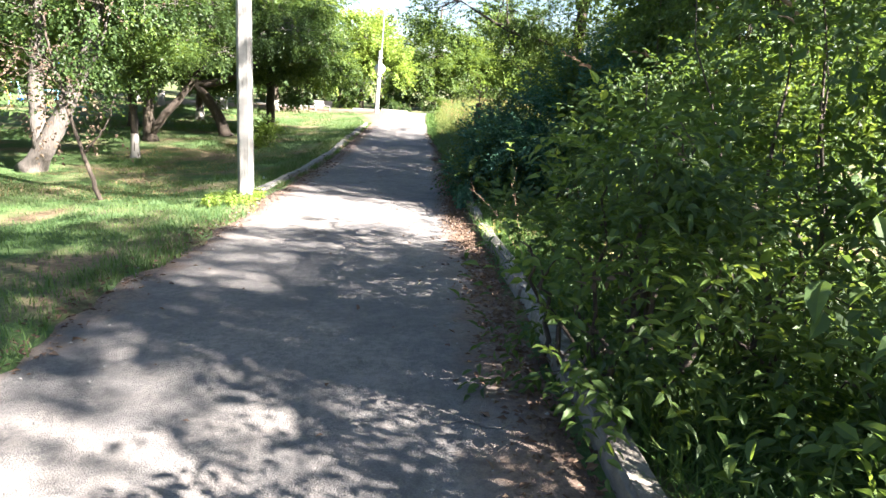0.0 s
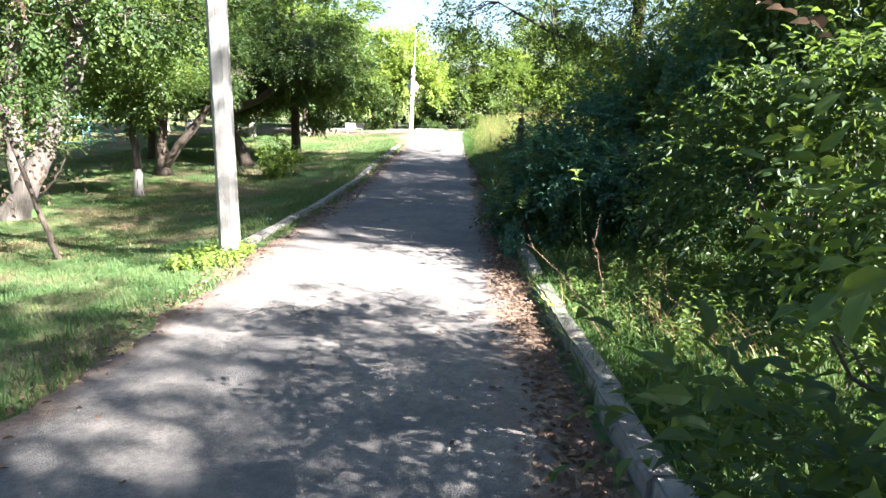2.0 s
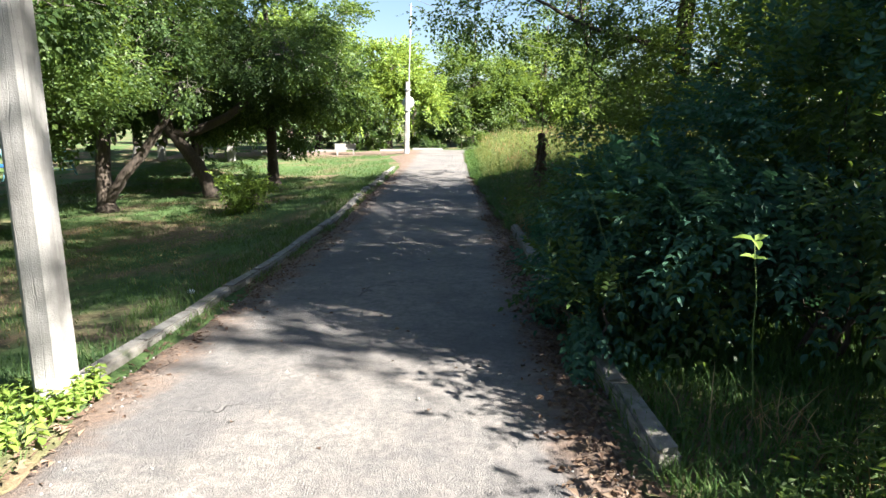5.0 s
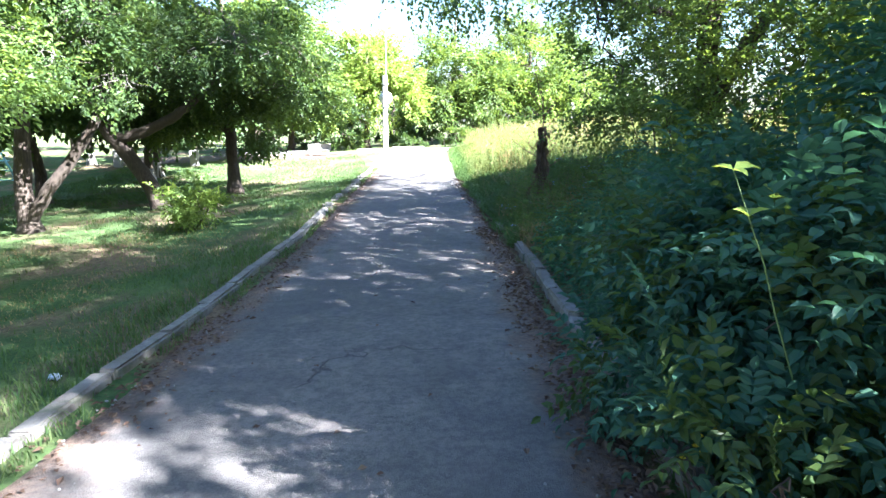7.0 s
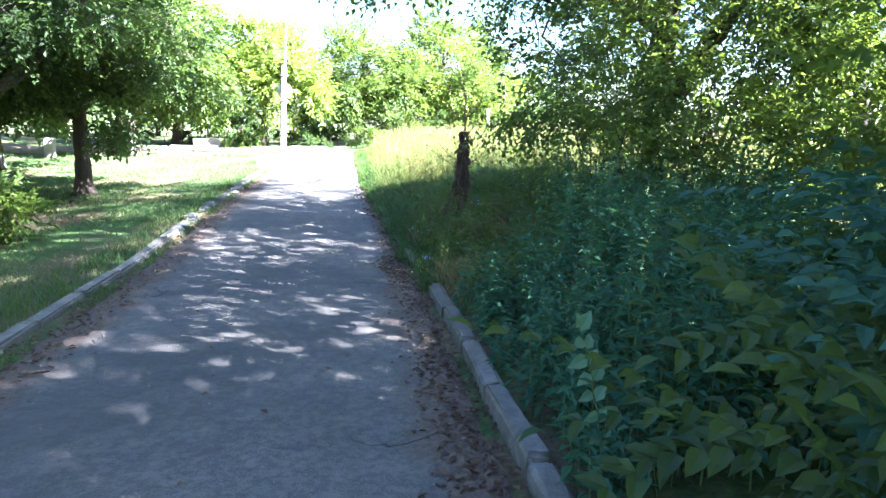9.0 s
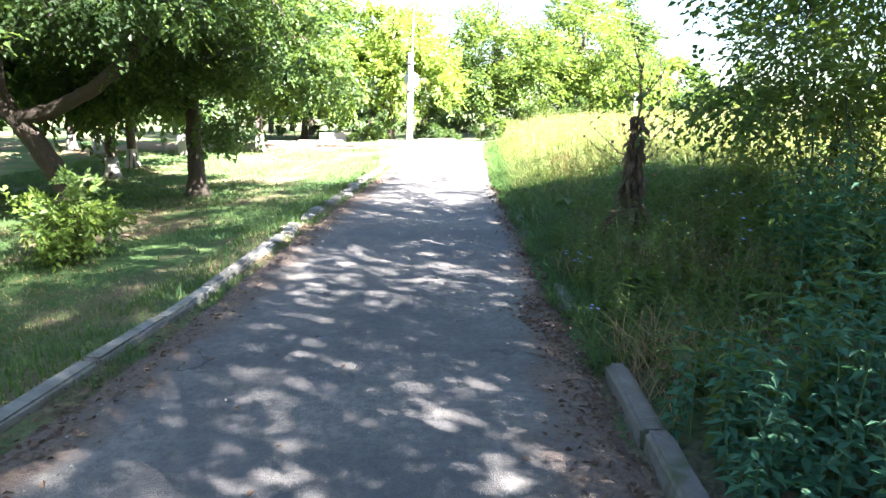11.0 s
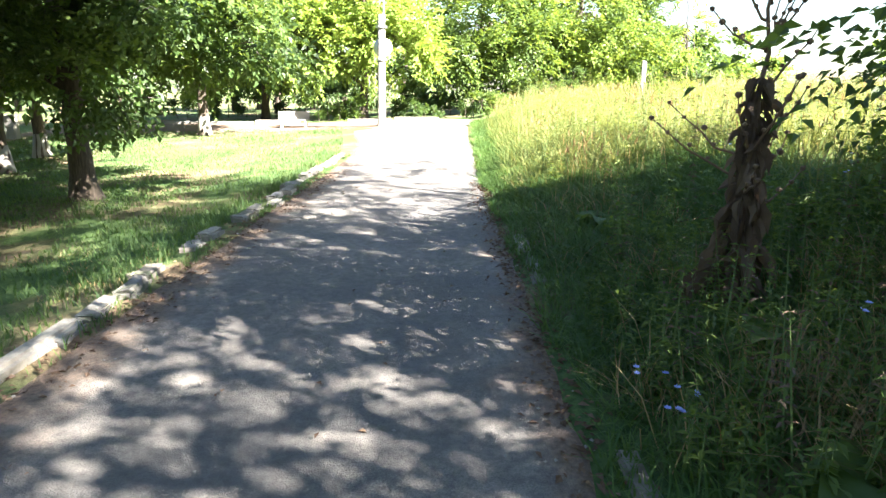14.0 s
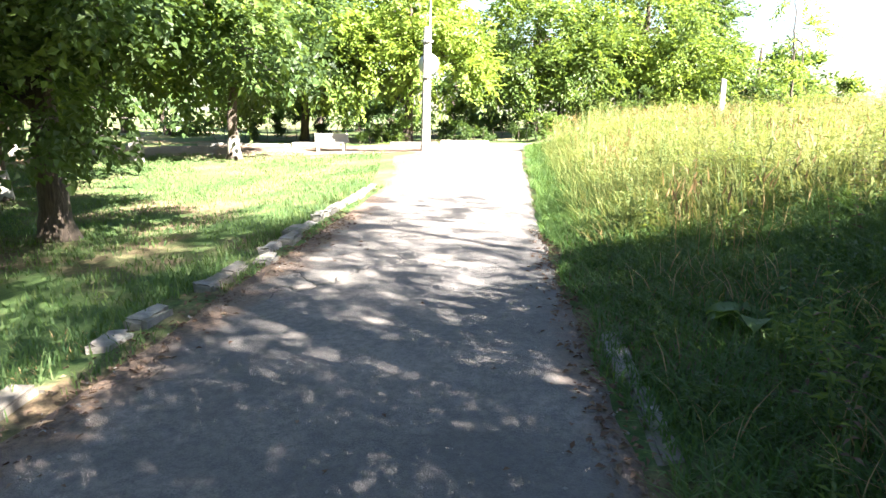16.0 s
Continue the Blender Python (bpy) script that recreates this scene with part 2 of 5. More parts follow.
def mesh(name, V, F, mat, parent=None, label="", smooth=False):
    """One mesh object from vertex and triangle arrays."""
    V, F = np.asarray(V, dtype=np.float32), np.asarray(F, dtype=np.int32)
    me = bpy.data.meshes.new(name)
    me.vertices.add(len(V))
    me.vertices.foreach_set("co", V.ravel())
    me.loops.add(F.size)
    me.loops.foreach_set("vertex_index", F.ravel())
    me.polygons.add(len(F))
    me.polygons.foreach_set("loop_start", np.arange(len(F), dtype=np.int32) * F.shape[1])
    me.polygons.foreach_set("use_smooth", np.full(len(F), smooth))
    me.update(calc_edges=True)
    me.materials.append(mat)
    ob = new(name, me)
    if parent is not None:
        ob.parent = parent
    if label:
        ob["label"] = label
    return ob


def thing(name, x, y, z, label, category, group=""):
    ob = new(name)
    ob.location = (x, y, z)
    ob.empty_display_size = 0.2
    return tagged(ob, label, category, group)


def join(*pieces):
    V, F, n = [], [], 0
    for v, f in pieces:
        V.append(v), F.append(np.asarray(f) + n)
        n += len(v)
    return np.concatenate(V), np.concatenate(F)


def unit(a):
    return a / np.maximum(np.linalg.norm(a, axis=-1, keepdims=True), 1e-9)


def tube(points, radii, sides=8, rough=0.0):
    """A tapered, slightly uneven tube along a polyline, closed at the ends."""
    P, R = np.asarray(points, float), np.asarray(radii, float)
    d = unit(np.gradient(P, axis=0))
    ref = np.eye(3)[np.argmin(np.abs(d).mean(0))][None]
    a = unit(np.cross(d, ref))
    b = np.cross(d, a)
    ang = np.arange(sides) * 2 * np.pi / sides
    k = 1 + rough * rng.uniform(-1, 1, (len(P), sides))
    V = P[:, None] + (R[:, None] * k)[..., None] * (np.cos(ang)[None, :, None] * a[:, None] + np.sin(ang)[None, :, None] * b[:, None])
    V = np.concatenate([V.reshape(-1, 3), P[:1], P[-1:]])
    i, j = np.meshgrid(np.arange(len(P) - 1), np.arange(sides), indexing="ij")
    i, j = i.ravel(), j.ravel()
    q = (j + 1) % sides
    A, B, C, D = i * sides + j, i * sides + q, (i + 1) * sides + q, (i + 1) * sides + j
    F = np.concatenate([np.stack([A, C, B], 1), np.stack([A, D, C], 1)])
    n, s = len(P) * sides, np.arange(sides)
    F = np.concatenate([F, np.stack([np.full(sides, n), s, (s + 1) % sides], 1), np.stack([np.full(sides, n + 1), (len(P) - 1) * sides + (s + 1) % sides, (len(P) - 1) * sides + s], 1)])
    return V, F


def bend(a, b, n=6, sag=0.0, wob=0.0):
    """A polyline from a to b, bowed by sag and uneven by wob."""
    a, b = np.asarray(a, float), np.asarray(b, float)
    s = np.linspace(0, 1, n)[:, None]
    P = a + (b - a) * s
    P[:, 2] += (4 * s * (1 - s))[:, 0] * sag
    P[1:-1] += rng.normal(0, wob, (n - 2, 3)) if wob else 0
    return P


def leaves(P, D, N, L, W, fold=0.25):
    """Folded leaf blades: base P, way D, up N, length L, width W."""
    D = unit(D)
    S = unit(np.cross(D, N))
    N = np.cross(S, D)
    L, W = np.asarray(L)[:, None], np.asarray(W)[:, None]
    mid = P + D * L * 0.42
    V = np.stack([P, mid + S * W * 0.5 + N * W * fold, P + D * L - N * L * 0.12, mid - S * W * 0.5 + N * W * fold], 1).reshape(-1, 3)
    k = np.arange(len(P))[:, None] * 4
    F = np.concatenate([k + np.array([[0, 1, 2]]), k + np.array([[0, 2, 3]])])
    return V, F


def big_leaves(P, D, N, L, W, fold=0.2):
    """Fuller leaf blades of eight triangles, for plants near the path."""
    D = unit(D)
    S = unit(np.cross(D, N))
    N = np.cross(S, D)
    L, W = np.asarray(L)[:, None], np.asarray(W)[:, None]
    rows = [P]
    for u, w, drop in ((0.28, 0.85, 0.0), (0.62, 0.75, 0.05)):
        c = P + D * L * u - N * L * drop
        rows += [c - S * W * 0.5 * w + N * W * fold, c, c + S * W * 0.5 * w + N * W * fold]
    rows.append(P + D * L - N * L * 0.2)
    V = np.stack(rows, 1).reshape(-1, 3)
    k = np.arange(len(P))[:, None] * 8
    T = [(0, 2, 1), (0, 3, 2), (1, 2, 5), (1, 5, 4), (2, 3, 6), (2, 6, 5), (4, 5, 7), (5, 6, 7)]
    F = np.concatenate([k + np.array([f]) for f in T])
    return V, F


def sprigs(P, D, count, twig, size, slim=0.45, full=False, droop=0.22, neat=False):
    """Leafy twigs at P pointing along D, each with paired leaflets."""
    n = len(P)
    D = unit(D)
    up = np.array([[0, 0, 1.0]])
    S = unit(np.cross(D, up + rng.normal(0, 0.25, (n, 3))))
    U = np.cross(S, D)
    k = np.tile(np.arange(count), n)
    rep = lambda a: np.repeat(a, count, axis=0)
    u = ((k - k % 2 if neat else k) + 0.6) / count
    wild = 0.09 if neat else 0.22
    T = np.repeat(twig * rng.uniform(0.7, 1.3, n), count)
    side = np.where(k % 2 == 0, 1.0, -1.0)
    side = np.where(k == count - 1, 0.0, side)[:, None]
    pos = rep(P) + rep(D) * (u * T)[:, None]
    pos[:, 2] -= u * u * T * droop
    way = rep(D) * 0.75 + rep(S) * side * 0.9 + rng.normal(0, wild, (n * count, 3))
    way[:, 2] -= droop * rng.uniform(0.3, 1.4, n * count)
    nor = rep(U) + rng.normal(0, 1.6 * wild, (n * count, 3))
    L = size * (rng.uniform(0.85, 1.15, n * count) if neat else rng.uniform(0.65, 1.3, n * count))
    return (big_leaves if full else leaves)(pos, way, nor, L, L * slim * rng.uniform(0.8, 1.2, n * count))


def crown_points(blobs, n, clump=0.45, clumps=None):
    """Points in clumps on the outer shells of several ellipsoids (x, y, z, rx, ry, rz), with the ways they face."""
    vol = np.array([b[3] * b[4] + b[4] * b[5] + b[3] * b[5] for b in blobs])
    out, way = [], []
    for b, share in zip(blobs, vol / vol.sum()):
        m = max(3, int(n * share))
        nc = max(4, int((clumps or n / 42) * share))
        d = unit(rng.normal(0, 1, (nc, 3)))
        r = rng.uniform(0.25, 1.0, (nc, 1)) ** 0.45 * (1 + 0.18 * rng.normal(0, 1, (nc, 1)))
        c = np.array(b[:3]) + d * r * np.array(b[3:])
        pick = rng.integers(0, nc, m)
        q = c[pick] + rng.normal(0, clump, (m, 3)) * np.array([1, 1, 0.6])
        w = d[pick] * 0.9 + rng.normal(0, 0.42, (m, 3)) + np.array([0, 0, -0.05])
        out.append(q), way.append(w)
    return np.concatenate(out), np.concatenate(way)


# ---- lie of the land ----
YS = [-40, -5, 0, 3, 6, 9, 12, 16, 20, 23, 26, 30, 35, 41, 60, 400]
ZL = [0.1, -0.12, -0.25, -0.32, -0.37, -0.43, -0.54, -0.66, -0.68, -0.6, -0.55, -0.48, -0.38, -0.2, -0.15, 0.0]
ZR = [0.3, 0.1, 0.0, -0.08, -0.22, -0.46, -0.53, -0.62, -0.66, -0.6, -0.54, -0.46, -0.36, -0.19, -0.1, 0.0]
X_LEFT, X_RIGHT = -2.75, 0.9


def right_edge(y):
    return np.interp(y, [-50, 18, 24, 30, 36, 41], [0.9, 0.9, 0.66, 0.35, 0.3, 0.3])


def height(x, y):
    """The ground: a road with crossfall, a lawn falling away on one side and a bank on the other."""
    x, y = np.asarray(x, float), np.asarray(y, float)
    zl, zr = np.interp(y, YS, ZL), np.interp(y, YS, ZR)
    u = np.clip((x - X_LEFT) / (X_RIGHT - X_LEFT), 0, 1)
    z = zl + (zr - zl) * u
    dl = np.clip(X_LEFT - x, 0, None)
    fall = np.clip((50 - y) / 14, 0.25, 1)
    z = z - (0.115 * np.minimum(dl, 3.2) + 0.03 * np.clip(dl - 3.2, 0, 14)) * fall
    dr = np.clip(x - right_edge(y) - 0.12, 0, None)
    rise = np.interp(y, [6, 9, 14, 20, 40, 60], [0.05, 0.06, 0.13, 0.22, 0.24, 0.1])
    z = z + rise * np.minimum(dr, 2.6) + 0.045 * np.clip(dr - 2.6, 0, 12) * np.clip((y - 4) / 16, 0, 1)
    rough = 0.03 * np.sin(1.7 * x + 0.6 * y) * np.sin(0.9 * y - 0.5 * x) + 0.012 * np.sin(5.1 * x + 2.0) * np.sin(4.3 * y)
    off = np.clip(np.maximum(dl - 0.2, dr - 0.2) * 1.5, 0, 1)
    return z + rough * off


def ground_at(x, y):
    return float(height(x, y))


def grid(xs, ys, zf):
    X, Y = np.meshgrid(xs, ys, indexing="ij")
    V = np.stack([X, Y, zf(X, Y)], -1).reshape(-1, 3)
    i, j = np.meshgrid(np.arange(len(xs) - 1), np.arange(len(ys) - 1), indexing="ij")
    a = (i * len(ys) + j).ravel()
    F = np.stack([a, a + len(ys), a + len(ys) + 1, a + 1], 1)
    return V, F


def spread(near0, near1, step, far):
    a = np.arange(near0, near1 + step / 2, step)
    g = step * np.cumsum(1.25 ** np.arange(1, 40))
    return np.concatenate([near0 - g[near0 - g > -far][::-1], a, near1 + g[near1 + g < far]])


def ground_sheet(X, Y):
    z = height(X, Y)
    inside = (X > X_LEFT + 0.1) & (X < right_edge(Y) - 0.05) & (Y < 41.5) & (Y > -12)
    return z - np.where(inside, 0.05, 0.0)


V, F = grid(spread(-16, 12, 0.25, 900), spread(-6, 46, 0.25, 900), ground_sheet)
ground = tagged(mesh("ground", V, F, EARTH, smooth=True), "patchy lawn turf and bare earth sloping beside the path", "ground", kind="structure")


def road_sheet():
    ys = np.arange(-12, 42.01, 0.15)
    us = np.linspace(0, 1, 27)
    Y, U = np.meshgrid(ys, us, indexing="ij")
    wob = 0.07 * np.sin(2.1 * ys) + 0.05 * np.sin(5.3 * ys + 1) + 0.04 * np.sin(11.0 * ys)
    left = np.interp(ys, [-12, 6, 9, 10.5, 33, 36, 41], [-2.62, -2.55, -2.45, -2.68, -2.68, -3.1, -4.2]) + wob * np.interp(ys, [9, 11], [1, 0.25])
    right = right_edge(ys) - 0.04 + 0.02 * np.sin(7 * ys)
    X = left[:, None] + (right - left)[:, None] * U
    dip = 0.012 * np.sin(1.3 * X + 0.4 * Y) * np.sin(0.8 * Y) + 0.006 * np.sin(6 * X) * np.sin(5 * Y)
    rim = np.where((U < 0.01) | (U > 0.99), -0.05, 0.006)
    Z = height(X, Y) + dip + rim
    V = np.stack([X, Y, Z], -1).reshape(-1, 3)
    i, j = np.meshgrid(np.arange(len(ys) - 1), np.arange(len(us) - 1), indexing="ij")
    a = (i * len(us) + j).ravel()
    return V, np.stack([a, a + 1, a + len(us) + 1, a + len(us)], 1)


road = tagged(mesh("road", *road_sheet(), ASPHALT, smooth=True), "worn grey asphalt footpath with earthy margins and dappled shade", "road", kind="structure")
V, F = grid(np.linspace(-17, 6, 60), np.linspace(41.2, 45.0, 12), lambda X, Y: height(X, Y) + 0.02)
cross_road = tagged(mesh("road_crossing", V, F, ASPHALT, smooth=True), "pale asphalt path crossing at the top of the slope", "road", kind="structure")

# ---- kerbs ----


def stone_block(length, width, high, worn=0.012, chip=1.0, mat=None):
    """A kerb stone with rounded, chipped edges, its base at the origin."""
    bm = bmesh.new()
    bmesh.ops.create_cube(bm, size=1.0)
    for v in bm.verts:
        v.co = Vector((v.co.x * width, v.co.y * length, (v.co.z + 0.5) * high))
    bmesh.ops.bevel(bm, geom=bm.edges[:], offset=0.022, segments=2, affect="EDGES")
    for v in bm.verts:
        v.co += Vector(rng.normal(0, worn * chip, 3)) * (1.0 if v.co.z > high * 0.4 else 0.3)
    bmesh.ops.triangulate(bm, faces=bm.faces[:])
    me = bpy.data.meshes.new("kerb_stone")
    bm.to_mesh(me)
    bm.free()
    me.materials.append(mat or CONCRETE)
    return me


def kerb(name, label, x_of, stretches, mat=None):
    base = new(name)
    tagged(base, label, "kerb", kind="structure")
    for y0, y1, step, show, chip in stretches:
        whole = [stone_block(step - 0.015, 0.15, 0.3, 0.006, chip, mat) for _ in range(5)]
        y = y0
        while y < y1:
            yc = y + step / 2
            if chip < 2 or rng.uniform() < 0.94:
                ob = new("kerb_stone", whole[rng.integers(0, 5)])
                k = chip * 0.6
                x = x_of(yc) + rng.normal(0, 0.008 * chip * chip)
                top = ground_at(x, yc) + show + rng.normal(0, 0.006 * chip)
                slope = math.degrees(math.atan2(ground_at(x, yc + 0.5) - ground_at(x, yc - 0.5), 1.0))
                grow = Matrix.Diagonal((1, 1, 1, 1)) if chip < 2 else Matrix.Diagonal((rng.uniform(0.9, 1.35), rng.uniform(0.7, 1.15), 1, 1))
                ob.matrix_basis = pose(x, yc, top - 0.3, slope + rng.normal(0, 0.5 * k), rng.normal(0, 1.5 * k), rng.normal(0, 1.6 * k * k)) @ grow
                ob.parent = base
            y += step
    return base


kerb("kerb_left", "grey concrete kerb stones, broken and tilting further up", lambda y: -2.83 + 0.02 * math.sin(y), [(10.4, 22.0, 1.0, 0.085, 1.0), (22.0, 30.0, 0.48, 0.075, 2.5), (30.0, 33.0, 0.6, 0.06, 2.2)])
kerb("kerb_right", "mossy concrete kerb stones half covered by plants", lambda y: float(right_edge(y)) + 0.09, [(-4.0, 8.8, 1.0, 0.11, 1.2), (9.5, 18.4, 1.0, 0.12, 1.2), (20.0, 20.9, 0.9, 0.04, 1.3), (23.5, 25.2, 0.85, 0.035, 1.5)], MOSSY_CONCRETE)
far_kerb = new("kerb_far")
tagged(far_kerb, "low pale concrete edging behind the crossing path", "kerb", kind="structure")
for k in (2, 3, 4, 6, 7):
    me = stone_block(1.9, 0.2, 0.38, 0.006, 1.0, PALE_CONCRETE)
    ob = new("kerb_stone", me)
    ob.matrix_basis = pose(-16 + 2 * k, 45.2, ground_at(-16 + 2 * k, 45.2) - 0.26, 0, 0, 90)
    ob.parent = far_kerb

# ---- poles ----


def concrete_pole(x, y, base_w, top_w, tall, label):
    z = ground_at(x, y) - 0.3
    p = thing("utility_pole", x, y, z, label, "pole", "poles along the path")
    ring = np.array([(0.5, 0.3), (0.3, 0.5), (-0.3, 0.5), (-0.5, 0.3), (-0.5, -0.3), (-0.3, -0.5), (0.3, -0.5), (0.5, -0.3)])
    hs = np.linspace(0, tall + 0.3, 24)
    V = []
    for h in hs:
        w = base_w + (top_w - base_w) * h / hs[-1]
        V.append(np.column_stack([ring * w * (1 + rng.normal(0, 0.006, (8, 1))), np.full(8, h)]))
    V = np.concatenate(V + [np.array([[0, 0, hs[-1]]])])
    F = []
    for i in range(len(hs) - 1):
        for j in range(8):
            a, b = i * 8 + j, i * 8 + (j + 1) % 8
            F += [(a, b, b + 8), (a, b + 8, a + 8)]
    n = (len(hs) - 1) * 8
    F += [(n + j, n + (j + 1) % 8, len(V) - 1) for j in range(8)]
    mesh("shaft", V, np.array(F), POLE_CONCRETE, p)
    return p


pole_a = concrete_pole(-2.83, 10.3, 0.235, 0.185, 8.5, "tall tapered pale concrete lamp pole rising from lawn weeds")
pole_a.rotation_euler = (0, radians(-0.4), radians(3))
pole_b = concrete_pole(-2.98, 41.2, 0.28, 0.24, 3.85, "sunlit white concrete pole stub with a steel pipe above")
pole_b.rotation_euler = (0, radians(1.2), 0)
mesh("pipe", *tube(bend((0.04, 0.1, 2.2), (0.1, 0.1, 8.2), 8), [0.03] * 8, 8), STEEL, pole_b, "thin grey steel pipe", True)
for h in (2.6, 3.7):
    mesh("clamp", *tube([(0, 0.0, h), (0, 0, h + 0.06)], [0.2, 0.2], 12), STEEL, pole_b)
disc = mesh("lamp_plate", *tube([(0.02, 0.2, 3.05), (0.02, 0.23, 3.05), (0.02, 0.26, 3.05)], [0.1, 0.32, 0.34], 20), STEEL, pole_b, "round grey metal plate behind the pole", True)


def wire(a, b, sag):
    P = bend(a, b, 16, -sag)
    w = thing("overhead_wire", a[0], a[1], a[2], "thin dark overhead cable strung between poles", "cable", "overhead wires")
    mesh("strand", *tube(P - np.array(a), [0.012] * 16, 5), CABLE, w, smooth=True)


wire((-2.85, 41.3, 8.0), (14.0, 58.0, 6.4), 0.5)
wire((-2.85, 41.3, 7.6), (14.0, 58.0, 6.0), 0.5)

# ---- trees ----


def limb_path(a, b, sag=0.0, wob=0.05, n=7):
    return bend(a, b, n, sag, wob)


def tree(x, y, stems, blobs, leaf, n, size, label, bark=None, wash=0.0, name="tree", count=7, twig=0.45, full=False, slim=0.72, clump=0.27, group="park trees", extra=(), twigs=26, bare=0, even=0):
    """stems: lists of (dx, dy, dz, radius) from the ground up; blobs: foliage masses about the base."""
    z = ground_at(x, y) - 0.05
    top = thing(name, x, y, z, label, "tree" if name == "tree" else name.split("_")[-1], group)
    bark = bark or BARK
    if name == "tree":
        rag = []
        for b in blobs:
            for _ in range(3):
                a = rng.uniform(0, 6.283)
                rag.append((b[0] + 0.85 * b[3] * math.cos(a), b[1] + 0.85 * b[4] * math.sin(a), b[2] - b[5] * rng.uniform(0.3, 1.15), 0.45, 0.45, 0.3))
        blobs = list(blobs) + [b for b in rag if b[2] > 2.6]
    ends = []
    for s, stem in enumerate(stems):
        S = np.array(stem, float)
        u, k = np.linspace(0, 1, len(S)), np.linspace(0, 1, 5 * len(S))
        P = np.stack([np.interp(k, u, S[:, i]) for i in range(3)], 1)
        for _ in range(2):
            P[1:-1] = (P[:-2] + 2 * P[1:-1] + P[2:]) / 4
        P[1:-1, :2] += rng.normal(0, 0.012, (len(P) - 2, 2))
        R = np.interp(k, u, S[:, 3])
        if s == 0 and R[0] > 0.07:
            R[:3] *= np.array([1.45, 1.18, 1.05])
        mesh("trunk" if s == 0 else "limb", *tube(P, R, 10 if R[0] > 0.1 else 6, 0.06), bark, top, smooth=True)
        ends += [P[-1], P[len(P) * 2 // 3]]
        if s == 0 and wash:
            m = np.searchsorted(P[:, 2], wash) + 1
            mesh("whitewash", *tube(P[:m], R[:m] + 0.006, 10, 0.03), WHITEWASH, top, "pale whitewashed band", True)
    ends = np.array(ends)
    pieces = []
    for i in range(twigs):
        b = blobs[i % len(blobs)]
        c = np.array(b[:3]) + unit(rng.normal(0, 1, 3)) * np.array(b[3:]) * rng.uniform(0.4, 0.85)
        a = ends[np.argmin(np.linalg.norm(ends - c, axis=1))]
        d = np.linalg.norm(c - a)
        r = np.clip(0.012 * d, 0.008, 0.05)
        pieces.append(tube(limb_path(a, c, 0.08 * d, 0.05 * d), np.linspace(r, 0.004, 7), 5))
    if pieces:
        mesh("branchwork", *join(*pieces), bark, top, smooth=True)["kind"] = "stuff"
    if bare:
        pieces = []
        for i in range(bare):
            b = blobs[i % len(blobs)]
            c = np.array(b[:3]) + unit(rng.normal(0, 1, 3)) * np.array(b[3:]) * rng.uniform(0.5, 1.0)
            e = c + unit(rng.normal(0, 1, 3) + np.array([0, -0.5, 0.1])) * rng.uniform(0.4, 1.1)
            pieces.append(tube(limb_path(c, e, 0.1, 0.05), np.linspace(0.011, 0.003, 7), 4))
            pieces.append(tube(limb_path((c + e) / 2, (c + e) / 2 + rng.normal(0, 0.25, 3), 0.03, 0.02, 4), np.linspace(0.006, 0.002, 4), 4))
        mesh("dead_branchwork", *join(*pieces), BARK_PALE, top, "bare pale dead twigs", True)["kind"] = "stuff"
    P, D = crown_points(blobs, n, clump, n / even if even else None)
    keep = P[:, 2] > 0.08
    P, D = P[keep], D[keep]
    mesh("crown", *sprigs(P, D, count, twig, size, slim, full), leaf, top)
    for mat2, share, in extra:
        P, D = crown_points(blobs, int(n * share), clump)
        keep = P[:, 2] > 0.08
        mesh("crown", *sprigs(P[keep], D[keep], count, twig, size, slim, full), mat2, top)
    return top


# lawn side, from the near trees to the far ones; dark leaves deepen crown shade
tree(-5.6, 11.1, [[(0, 0, 0, 0.045), (-0.25, 0, 0.8, 0.04), (-0.5, 0.05, 1.6, 0.03), (-0.75, 0.1, 2.6, 0.022), (-1.0, 0.2, 3.8, 0.01)],
                  [(-0.27, 0, 0.85, 0.022), (0.1, 0.1, 1.3, 0.015), (0.3, 0.1, 1.9, 0.008)]],
     [(-0.8, 0.1, 2.9, 0.9, 0.9, 0.9), (-0.3, 0, 1.7, 0.8, 0.7, 0.4), (-1.2, 0, 2.1, 0.6, 0.6, 0.5), (-0.1, 0.2, 3.4, 0.7, 0.7, 0.5)], LEAF_DARK, 330, 0.075,
     "thin dark leaning sapling with sparse brownish leaves on lawn", name="sapling", extra=((LEAF_BROWN, 0.3),), clump=0.3, twigs=22)
tree(-9.1, 15.2, [[(-0.2, 0, 0, 0.26), (0.35, 0, 0.9, 0.22), (0.8, 0.1, 1.8, 0.19), (1.3, 0.2, 3.0, 0.15), (1.7, 0.3, 5.0, 0.09)],
                  [(0.1, 0, 0.6, 0.19), (0.0, 0.1, 1.8, 0.17), (0.25, 0.1, 3.6, 0.14), (0.3, 0.3, 6.0, 0.08)],
                  [(1.0, 0.1, 2.2, 0.08), (1.6, 0.0, 2.9, 0.06), (1.9, -0.1, 3.8, 0.03)]],
     [(0.4, 0, 5.6, 3.0, 2.8, 1.7), (-1.5, 0.5, 4.2, 1.8, 2, 1.0), (2.0, 1.0, 4.6, 1.8, 1.8, 1.0)], LEAF_DARK, 2900, 0.105,
     "leaning old tree with pale grey forked trunks on the lawn", BARK_PALE, extra=((LEAF_MID, 0.35),), bare=60)
